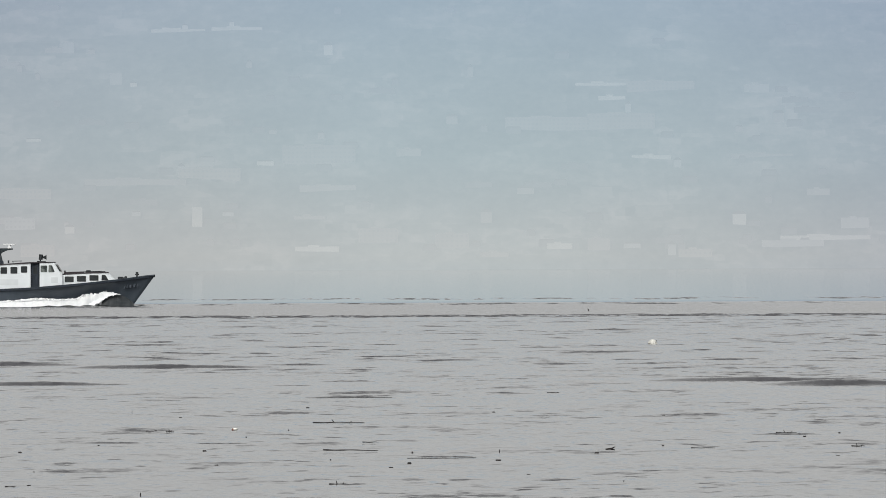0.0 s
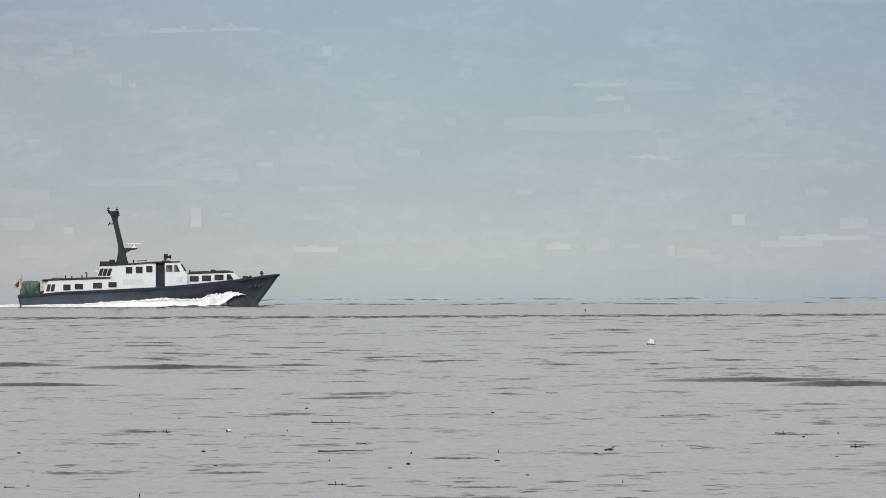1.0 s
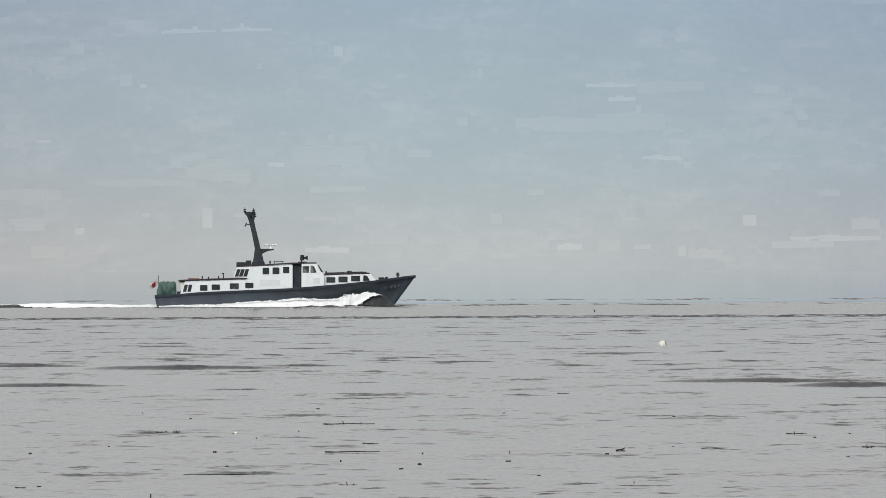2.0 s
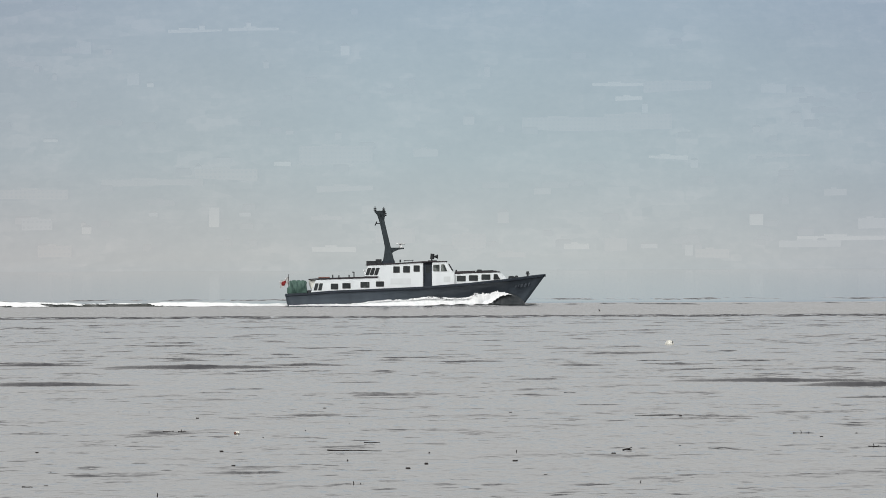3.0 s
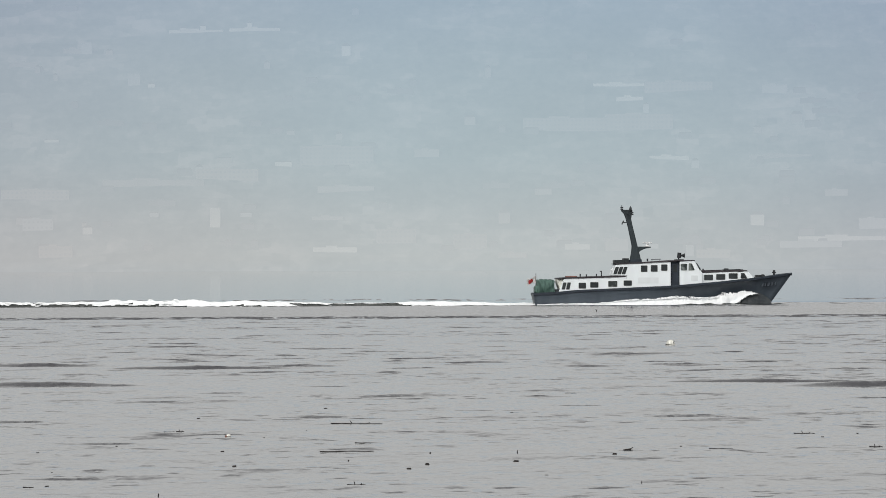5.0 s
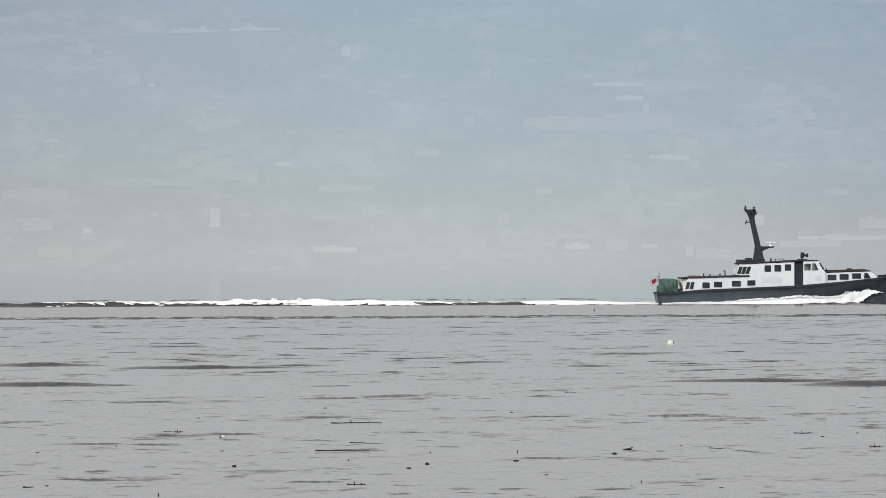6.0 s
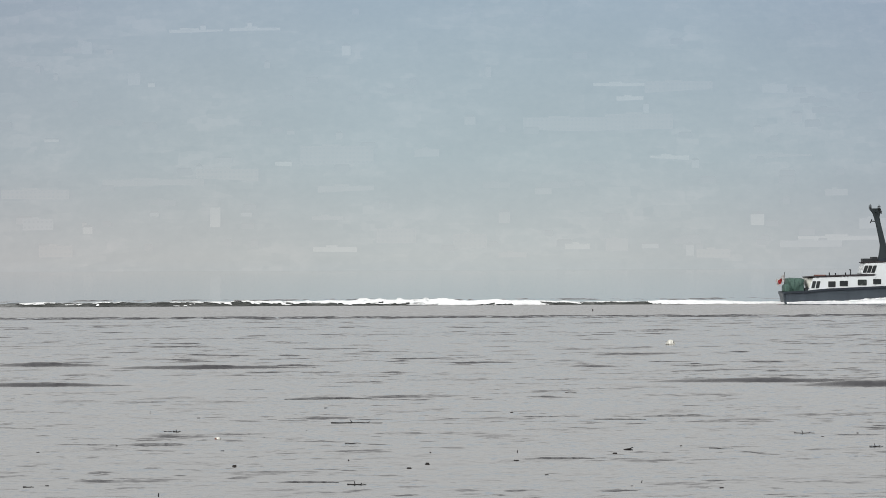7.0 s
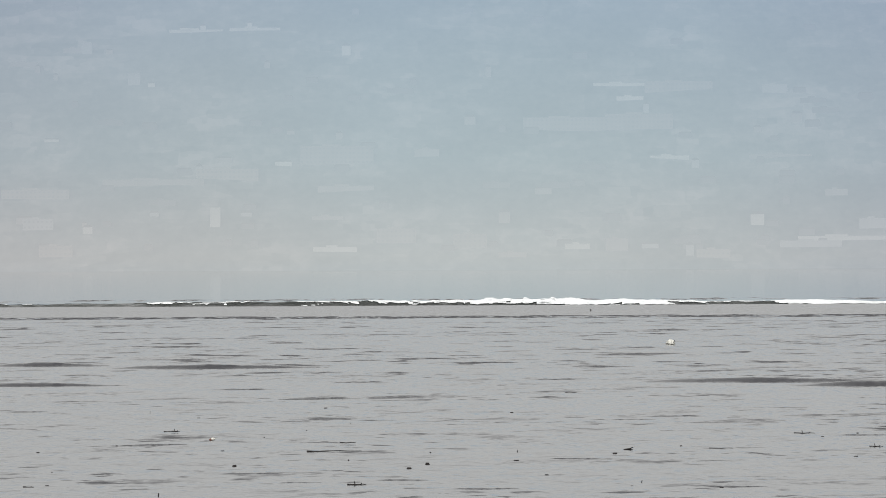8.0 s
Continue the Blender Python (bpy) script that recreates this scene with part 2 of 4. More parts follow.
wide, small_plot = plots(0.030, (0.8, 0.0, 3.0)), plots(0.10, (0.8, 0.0, 1.7))
woods = step(nt, noise_fac(nt, 0.012, 4, (1, 0.2, 1.8), rough=0.6), 0.32, 0.68)
leafy = noise_fac(nt, 0.16, 4, (1, 0.3, 1.3), rough=0.65)
cover = maths(nt, "ADD", maths(nt, "MULTIPLY", wide, 0.30), maths(nt, "MULTIPLY", small_plot, 0.30))
cover = maths(nt, "ADD", maths(nt, "MULTIPLY", cover, woods), maths(nt, "MULTIPLY", leafy, 0.62))
nt.links.new(ramp(nt, cover, [(0.24, (0.006, 0.010, 0.010)), (0.50, (0.022, 0.025, 0.024)), (0.80, (0.048, 0.046, 0.044))]), b.inputs["Base Color"])


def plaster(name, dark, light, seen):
    """Far hillside plaster with haze painted in: base colour cut to seen, haze emitted."""
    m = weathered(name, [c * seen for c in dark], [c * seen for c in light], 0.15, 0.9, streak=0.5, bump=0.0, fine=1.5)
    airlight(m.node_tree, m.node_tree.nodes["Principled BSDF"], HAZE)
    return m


CLEAR = 0.09   # factor on far base colours, for the light that gets through the haze
PLASTER = [plaster("hazed_pale_plaster", (0.50, 0.51, 0.50), (0.60, 0.60, 0.59), CLEAR),
           plaster("hazed_white_plaster", (0.74, 0.71, 0.66), (0.86, 0.83, 0.77), CLEAR),
           plaster("hazed_grey_plaster", (0.40, 0.38, 0.36), (0.50, 0.47, 0.45), CLEAR),
           plaster("hazed_warm_plaster", (0.46, 0.42, 0.38), (0.54, 0.50, 0.46), CLEAR)]
PLASTER.append(plaster("hazed_weathered_stone", (0.20, 0.205, 0.21), (0.29, 0.29, 0.29), CLEAR))
TILE = plaster("hazed_roof_tile", (0.14, 0.13, 0.13), (0.24, 0.22, 0.21), CLEAR)
FARGLASS = plaster("hazed_window_glass", (0.28, 0.29, 0.30), (0.36, 0.37, 0.38), CLEAR)


# ---- mesh helpers ----
def part(name, bm, mat, parent=None, label="", smooth=False):
    """Link a bmesh as one mesh object, under a thing or a part."""
    bmesh.ops.recalc_face_normals(bm, faces=bm.faces)
    me = bpy.data.meshes.new(name)
    bm.to_mesh(me)
    bm.free()
    me.materials.append(mat)
    if smooth:
        me.shade_smooth()
    ob = new(name, me)
    ob.parent = parent
    return tagged(ob, label)


def bevel(bm, w, n=1):
    bmesh.ops.bevel(bm, geom=bm.edges[:], offset=w, segments=n, affect="EDGES", clamp_overlap=True)
    return bm


def prism(points, y0, y1, w=0.0, tuck=0.0):
    """A side outline (x, z) carried across from y0 to y1; tuck draws the upper points inboard."""
    bm = bmesh.new()
    lo = min(z for x, z in points)
    hi = max(z for x, z in points)
    mid = (y0 + y1) / 2

    def ring(y):
        return [bm.verts.new((x, mid + (y - mid) * (1 - tuck * (z - lo) / (hi - lo)), z)) for x, z in points]
    a, b2 = ring(y0), ring(y1)
    bm.faces.new(a), bm.faces.new(b2[::-1])
    for i in range(len(points)):
        j = (i + 1) % len(points)
        bm.faces.new((a[j], a[i], b2[i], b2[j]))
    bmesh.ops.recalc_face_normals(bm, faces=bm.faces)
    return bevel(bm, w) if w else bm


def box(x0, x1, y0, y1, z0, z1, w=0.0):
    return prism([(x0, z0), (x1, z0), (x1, z1), (x0, z1)], y0, y1, w)


def rod(a, b2, r, r2=None, n=10):
    """A round bar from a to b2, tapering from r to r2."""
    bm = bmesh.new()
    a, b2 = Vector(a), Vector(b2)
    m = Matrix.Translation((a + b2) / 2) @ (b2 - a).to_track_quat("Z", "Y").to_matrix().to_4x4()
    bmesh.ops.create_cone(bm, cap_ends=True, segments=n, radius1=r, radius2=r if r2 is None else r2, depth=(b2 - a).length, matrix=m)
    return bm


def joined(*bms):
    out = bmesh.new()
    for bm in bms:
        me = bpy.data.meshes.new("piece")
        bm.to_mesh(me)
        bm.free()
        out.from_mesh(me)
        bpy.data.meshes.remove(me)
    return out


def at_base(name, m=None, **tags):
    ob = new(name)
    ob.empty_display_size = 0.3
    if m is not None:
        ob.matrix_basis = m
    return tagged(ob, **tags)


def grid_mesh(name, xs, ys, zs, mat, keep=None, smooth=True, closed=False):
    """A sheet from 2D arrays of coordinates; keep picks the quads; closed joins the last column to the first."""
    h, w = xs.shape
    idx = np.arange(h * w).reshape(h, w)
    right = np.roll(idx, -1, 1) if closed else idx[:, 1:]
    left = idx if closed else idx[:, :-1]
    q = np.stack([left[:-1], right[:-1], right[1:], left[1:]], -1).reshape(-1, 4)
    if keep is not None:
        q = q[keep.reshape(-1)]
    co = np.stack([xs, ys, zs], -1).reshape(-1, 3)
    used, q = np.unique(q, return_inverse=True)
    co, q = co[used], q.reshape(-1, 4)
    me = bpy.data.meshes.new(name)
    me.vertices.add(len(co)), me.loops.add(q.size), me.polygons.add(len(q))
    me.vertices.foreach_set("co", co.ravel().astype(np.float32))
    me.loops.foreach_set("vertex_index", q.ravel().astype(np.int32))
    me.polygons.foreach_set("loop_start", np.arange(0, q.size, 4, dtype=np.int32))
    me.polygons.foreach_set("loop_total", np.full(len(q), 4, dtype=np.int32))
    me.update(calc_edges=True)
    me.validate()
    me.materials.append(mat)
    if smooth:
        me.shade_smooth()
    return new(name, me)


def value_noise(x, y, seed):
    """Smooth noise in 0..1 over arrays."""
    def corner(i, j):
        n = (i.astype(np.int64) * 374761393 + j.astype(np.int64) * 668265263 + seed * 982451653) & 0x7FFFFFFF
        n = ((n ^ (n >> 13)) * 1274126177) & 0x7FFFFFFF
        return ((n ^ (n >> 16)) & 0xFFFF) / 65535.0
    i, j = np.floor(x), np.floor(y)
    u, v = x - i, y - j
    u, v = u * u * (3 - 2 * u), v * v * (3 - 2 * v)
    top = corner(i, j) * (1 - u) + corner(i + 1, j) * u
    low = corner(i, j + 1) * (1 - u) + corner(i + 1, j + 1) * u
    return top * (1 - v) + low * v


def smooth_step(v, lo, hi):
    s = np.clip((v - lo) / (hi - lo), 0, 1)
    return s * s * (3 - 2 * s)


# ---- the sea: one sheet round the viewer out to the horizon ----
def sea_height(x, y):
    d = np.hypot(x, y)
    h = 0.0 * d
    for k, (size, amp, sx) in enumerate(((5.5, 0.020, 0.5), (2.4, 0.010, 0.6), (1.1, 0.006, 0.7))):
        n = value_noise(x / size * sx, y / size, 11 + k) * 0.65 + value_noise(x / size * sx * 2.1 + 5, y / size * 2.1, 17 + k) * 0.35
        h += amp * (n - 0.5) * 2 * smooth_step(-d, -size * 60 - 60, -size * 30 - 30)
    return h * smooth_step(-d, -380, -300)


def build_sea():
    ang = np.radians(np.concatenate([np.linspace(-4.9, 4.9, 560), np.linspace(7, 353, 90)]))
    rad = np.concatenate([[0.02, 6, 20, 45, 65], 1 / np.linspace(1 / 78.0, 1 / 700.0, 640), [800, 950, 1200, 1600, 2200, 3000, 4000, 4990]])
    a, r = np.meshgrid(ang, rad)
    x, y = r * np.sin(a), r * np.cos(a)
    return tagged(grid_mesh("water", x, y, sea_height(x, y), WATER, closed=True), "calm grey sea with dark wind ripples", "sea", kind="structure")


water = build_sea()


# ---- the far shore ----
SHORE, RIDGE, TOP = 4250.0, 4930.0, 300.0


def hill_z(x, y):
    s = (y - SHORE) / (RIDGE - SHORE)
    bumps = 2.0 * math.sin(x * 0.021 + y * 0.013) + 1.5 * math.sin(x * 0.047 - y * 0.031 + 1.3)
    return TOP * s + bumps * max(0.0, min(1.0, s * 4)) * (1 - s)


def build_hill():
    bm = bmesh.new()
    nx, ny = 120, 40
    grid = []
    for j in range(ny + 1):
        y = SHORE - 20 + (RIDGE - SHORE + 20) * j / ny
        grid.append([bm.verts.new((x, y, hill_z(x, y))) for x in (-900 + 1800 * i / nx for i in range(nx + 1))])
    for j in range(ny):
        for i in range(nx):
            bm.faces.new((grid[j][i], grid[j][i + 1], grid[j + 1][i + 1], grid[j + 1][i]))
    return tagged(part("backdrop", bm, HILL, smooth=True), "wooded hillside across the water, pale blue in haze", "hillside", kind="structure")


build_hill()


def build_swell(length, depth, height):
    """A low lens of water with a steeper face towards the shore."""
    s, v = np.meshgrid(np.linspace(-1, 1, 41), np.linspace(-1, 1, 17), indexing="ij")
    rise = np.cos(s * math.pi / 2).clip(0, 1) ** 0.75 * np.cos(v * math.pi / 2).clip(0, 1) ** 1.5
    lump = 1 + 0.35 * (value_noise(s * 4 + length, v * 1.5, 4) - 0.5) + 0.2 * (value_noise(s * 14 + length, v * 3, 14) - 0.5)
    x = s * length / 2
    y = v * depth / 2 - rise * depth * 0.12 + 0.10 * length * (value_noise(s * 2.5 + height * 90, v * 0 + 3, 9) - 0.5)
    ob = grid_mesh("swell", x, y, 1.0 * height * rise * lump - 0.018, WATER)
    return tagged(ob, "low dark swell on the grey water", "wave", group="swells")


def build_swells():
    """Long humps standing over the shoals, and smaller ones elsewhere; each rises and sinks."""
    rng = random.Random(12)
    out = []
    for x, y, length, height in ((-7.6, 197, 7.2, 0.15), (-13.2, 203, 4.6, 0.13), (-10.6, 169, 5.6, 0.13), (-4.6, 201, 4.2, 0.09), (9.2, 171, 7.4, 0.14), (11.4, 165, 5.2, 0.15),
                                 (7.4, 201, 3.0, 0.07), (2.7, 175, 2.2, 0.06), (-2.2, 172, 2.2, 0.05), (5.3, 133, 2.2, 0.05)):
        out.append((build_swell(length, 1.6, height), x, y))
    for k in range(44):
        y = 1 / rng.uniform(1 / 330, 1 / 88)
        x = rng.uniform(-0.072, 0.072) * y
        length = rng.uniform(0.9, 2.2) * (y / 130) ** 0.7
        out.append((build_swell(length, length * rng.uniform(0.35, 0.5), length * rng.uniform(0.012, 0.024)), x, y))
    return out


swells = build_swells()


# ---- buildings of the far town ----
UPPER = [(-185, 4652, 40.6, 1.9, 1), (-141, 4651, 38.0, 1.9, 1), (-195, 4658, 5.1, 2.5, 1), (-180, 4658, 4.2, 3.8, 1), (-145, 4658, 3.4, 4.7, 1), (-72, 4608, 6.7, 8.4, 1), (-248, 4616, 5.0, 3.8, 3), (-265, 4616, 8.4, 9.2, 0), (-274, 4616, 16.8, 3.8, 2), (-227, 4560, 9.1, 9.1, 0), (-214, 4555, 5.0, 3.3, 1), (-130, 4587, 4.2, 5.4, 2), (-299, 4579, 3.7, 5.4, 2), (-310, 4589, 20.8, 3.3, 2), (-285, 4567, 3.3, 5.0, 2), (33, 4572, 4.2, 8.3, 2)]
EASTUP = [(129, 4554, 38.1, 2.1, 1), (136, 4531, 19.8, 2.9, 1), (147, 4507, 4.1, 7.4, 0), (172, 4541, 49.6, 7.4, 2), (242, 4538, 18.6, 6.6, 0), (88, 4476, 61.0, 10.6, 2), (141, 4476, 48.8, 12.2, 2), (161, 4428, 28.2, 2.4, 1), (179, 4417, 5.6, 6.4, 0), (240, 4425, 44.3, 2.0, 2), (255, 4486, 8.2, 7.3, 2), (226, 4472, 5.7, 4.9, 2), (19, 4481, 8.1, 6.5, 2), (-12, 4427, 17.7, 5.6, 2)]
WEST = [(-153, 4393, 43.9, 8.0, 3), (-173, 4397, 5.2, 8.8, 0), (-156, 4423, 10.5, 4.0, 2), (-205, 4381, 71.7, 4.4, 2), (-287, 4361, 47.5, 7.1, 3), (-114, 4421, 12.1, 3.6, 1), (-281, 4454, 10.5, 2.4, 1), (-76, 4422, 52.3, 14.5, 2), (-69, 4374, 39.8, 4.0, 2), (-159, 4318, 7.1, 14.9, 1), (-282, 4315, 21.2, 8.6, 0), (-292, 4325, 11.8, 5.1, 2), (-247, 4306, 6.7, 5.5, 1), (-250, 4318, 3.5, 3.1, 3), (-267, 4271, 23.3, 8.5, 3), (-75, 4276, 30.3, 3.5, 1), (-81, 4329, 22.0, 2.4, 2), (-202, 4332, 6.3, 3.1, 0)]
EAST = [(218, 4319, 9.4, 8.6, 1), (92, 4280, 17.5, 3.9, 1), (119, 4277, 15.6, 9.3, 2), (142, 4280, 11.7, 3.5, 0), (169, 4269, 5.4, 8.5, 0), (185, 4266, 23.3, 6.2, 3), (253, 4281, 42.8, 4.7, 0), (276, 4291, 62.5, 3.1, 1), (298, 4311, 19.6, 7.8, 0), (42, 4320, 7.9, 8.6, 2), (47, 4268, 19.4, 3.5, 2), (18, 4282, 23.4, 10.9, 2), (-33, 4291, 27.3, 10.9, 2), (-75, 4463, 4.9, 5.3, 2), (-138, 4336, 7.9, 3.2, 0), (-110, 4470, 5.7, 3.3, 2), (70, 4364, 11.9, 4.8, 2), (276, 4367, 15.9, 4.8, 2)]


def build_house(kind, w, h, gable, windows=False):
    """Walls with a ledge, and a hipped or flat roof."""
    house = at_base("building")
    d = 3.5 + h * 0.3
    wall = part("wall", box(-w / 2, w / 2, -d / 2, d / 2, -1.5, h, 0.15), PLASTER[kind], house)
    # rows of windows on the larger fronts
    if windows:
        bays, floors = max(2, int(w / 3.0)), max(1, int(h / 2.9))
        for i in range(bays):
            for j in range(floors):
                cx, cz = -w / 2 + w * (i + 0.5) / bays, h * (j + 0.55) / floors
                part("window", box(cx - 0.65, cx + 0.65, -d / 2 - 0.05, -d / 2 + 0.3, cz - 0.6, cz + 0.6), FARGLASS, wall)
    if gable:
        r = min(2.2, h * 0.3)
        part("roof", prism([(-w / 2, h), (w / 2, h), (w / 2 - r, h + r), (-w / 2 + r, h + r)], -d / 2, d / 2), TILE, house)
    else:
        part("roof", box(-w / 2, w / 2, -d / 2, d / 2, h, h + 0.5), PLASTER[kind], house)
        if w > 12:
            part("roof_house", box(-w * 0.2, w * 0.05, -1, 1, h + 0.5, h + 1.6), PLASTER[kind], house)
    return house


TONE = ("pale plastered", "white plastered", "greyish plastered", "cream plastered")


def build_town():
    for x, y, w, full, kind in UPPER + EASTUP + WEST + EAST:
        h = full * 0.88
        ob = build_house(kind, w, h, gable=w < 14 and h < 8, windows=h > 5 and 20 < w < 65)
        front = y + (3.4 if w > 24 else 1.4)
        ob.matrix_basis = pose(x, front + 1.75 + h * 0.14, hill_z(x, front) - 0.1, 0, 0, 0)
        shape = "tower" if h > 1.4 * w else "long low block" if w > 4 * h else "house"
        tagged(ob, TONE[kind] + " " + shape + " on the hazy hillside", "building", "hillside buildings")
    rng = random.Random(3)
    kinds = [build_house(4, w, h, g) for k, (w, h, g) in enumerate(((9, 2.6, True), (6, 2.6, True), (11, 3.4, True), (5, 3.2, True), (19, 2.4, False)))]
    placed = [False] * len(kinds)
    for k in range(95):
        cx = rng.choice((-250, -180, -90, 40, 130, 220, 300))
        y = SHORE + 30 + (RIDGE - SHORE - 60) * rng.random() ** 1.5
        x = max(-345, min(345, cx + rng.gauss(0, 55)))
        i = k % len(kinds)
        m = pose(x, y, hill_z(x, y), 0, 0, rng.uniform(-3, 3))
        if not placed[i]:
            kinds[i].matrix_basis = m
            tagged(kinds[i], "dull grey house on the hazy hillside", "building", "hillside buildings")
            placed[i] = True
        else:
            copy_thing(kinds[i], m)


build_town()


# ---- the pilot launch: x forward from the transom, y to port, z up from the waterline ----
U = 1 / 22.0   # side-elevation drawing, 22 units to the metre


def pts(*uv):
    return [(u * U, v * U) for u, v in uv]


SHEER = [(-3, 20.0), (36, 22.0), (73, 25.5), (150, 28.8), (240, 33.0), (323, 40.0), (390, 47.0), (460, 55.5)]


def sheer(u):
    for (a, va), (c, vc) in zip(SHEER, SHEER[1:]):
        if u <= c:
            return va + (vc - va) * (u - a) / (c - a)
    return SHEER[-1][1]


def half_beam(s):
    return 2.45 * (1 - max(0.0, (s - 0.52) / 0.48) ** 2.5) * (0.93 + 0.07 * min(1.0, s / 0.2)) + 0.03


def half_water(s):
    return 2.2 * (1 - max(0.0, (s - 0.30) / 0.70) ** 1.5) * (0.93 + 0.07 * min(1.0, s / 0.2)) + 0.02


def station(s):
    """Half section of the hull at s along it, from keel to deck edge."""
    us = -3 + 463 * s
    top = sheer(us) * U
    uw = 1.5 + 418 * s
    out = []
    for k in range(9):
        f = k / 8
        z = -0.7 + (top + 0.7) * f
        g = max(0.0, z / top)
        u = uw + (us - uw) * (g if g > 0 else 0)
        if z < 0:
            y = half_water(s) * (1 - (z / -0.75) ** 2) ** 0.5
            u -= 20 * s ** 6 * (z / -0.7)
        else:
            y = half_water(s) + (half_beam(s) - half_water(s)) * g ** (1 + 0.9 * s)
        out.append((u * U, y, z))
    return out


def build_hull(boat):
    n = 48
    bm = bmesh.new()
    rows = []
    for i in range(n + 1):
        st = station(i / n)
        ring = [bm.verts.new((x, y, z)) for x, y, z in st[::-1]] + [bm.verts.new((x, -y, z)) for x, y, z in st]
        rows.append(ring)
    for a, c in zip(rows, rows[1:]):
        for k in range(len(a) - 1):
            bm.faces.new((a[k], a[k + 1], c[k + 1], c[k]))
    bm.faces.new(rows[0]), bm.faces.new(rows[-1][::-1])
    hull = part("hull", bm, HULL, boat, "dark navy painted hull, flared bow", smooth=True)
    # deck a little below the sheer
    bm = bmesh.new()
    prev = None
    for i in range(n + 1):
        x, y, z = station(i / n)[-1]
        cur = [bm.verts.new((x - 0.02, q, z - 0.05)) for q in (-y + 0.03, 0, y - 0.03)]
        if prev:
            bm.faces.new((prev[0], prev[1], cur[1], cur[0])), bm.faces.new((prev[1], prev[2], cur[2], cur[1]))
        prev = cur
    part("deck", bm, ROOF, boat)
    # rubbing strake along each side
    for side in (-1, 1):
        bm = bmesh.new()
        prev = None
        for i in range(n + 1):
            x, y, z = station(i / n)[-1]
            cur = [bm.verts.new(c) for c in ((x, side * (y - 0.03), z - 0.15), (x, side * (y + 0.07), z - 0.13), (x, side * (y + 0.07), z + 0.03), (x, side * (y - 0.04), z + 0.05))]
            if prev:
                for k in range(4):
                    bm.faces.new((prev[k], prev[(k + 1) % 4], cur[(k + 1) % 4], cur[k]))
            else:
                bm.faces.new(cur)
            prev = cur
        bm.faces.new(prev[::-1])
        part("rubbing_strake", bm, RAIL, boat)
    # faded registration marks as plain bars near the bow
    for u, w, h in ((404, 3, 6.5), (409.5, 2, 6), (414, 4, 6.5), (421, 3.5, 6.5), (427.5, 2.5, 6.5)):
        s = (u + 3) / 463
        x0, y0, z0 = u * U, half_beam(s), 0
        zc = sheer(u) * U - 0.62
        g = zc / (sheer(u) * U)
        y = half_water(s) + (half_beam(s) - half_water(s)) * g ** (1 + 0.9 * s)
        part("letter_bar", prism(pts((u, 0), (u + w, 0.8), (u + w + 1, h), (u + 1, h - 0.8)), -0.012, 0.012), MARK, hull, "faded pale hull mark").matrix_basis = Matrix.Translation((0, -y * 0.965, zc - h / 2 * U))
    return hull


def rounded(points, r=0.05):
    """Corner-rounded outline."""
    out = []
    n = len(points)
    for i in range(n):
        p, a, c = Vector(points[i]), Vector(points[i - 1]), Vector(points[(i + 1) % n])
        d1, d2 = (a - p), (c - p)
        r1, r2 = min(r, d1.length * 0.4), min(r, d2.length * 0.4)
        p1, p2 = p + d1.normalized() * r1, p + d2.normalized() * r2
        for k in range(4):
            f = k / 3
            out.append(tuple((1 - f) ** 2 * p1 + 2 * f * (1 - f) * p + f ** 2 * p2))
    return out


def side_window(parent, points, y, rim=0.02, glass=GLASS):
    """A framed pane on both sides of a cabin; y is the half breadth of the wall there."""
    pts2 = pts(*points)
    cx, cz = sum(p[0] for p in pts2) / len(pts2), sum(p[1] for p in pts2) / len(pts2)
    big = [(x + math.copysign(rim, x - cx), z + math.copysign(rim, z - cz)) for x, z in pts2]
    for side in (-1, 1):
        fr = part("window_frame", prism(rounded(big, 0.07), side * (y - 0.05), side * (y + 0.022)), FRAME, parent)
        part("pane", prism(rounded(pts2, 0.05), side * (y - 0.04), side * (y + 0.030)), glass, fr, "dark tinted pane" if glass is GLASS else "paler pane, the light behind it painted into the glass")


def rect(u0, u1, v0, v1, lean=0.0):
    return [(u0, v0), (u1, v0), (u1 + lean, v1), (u0 + lean, v1)]


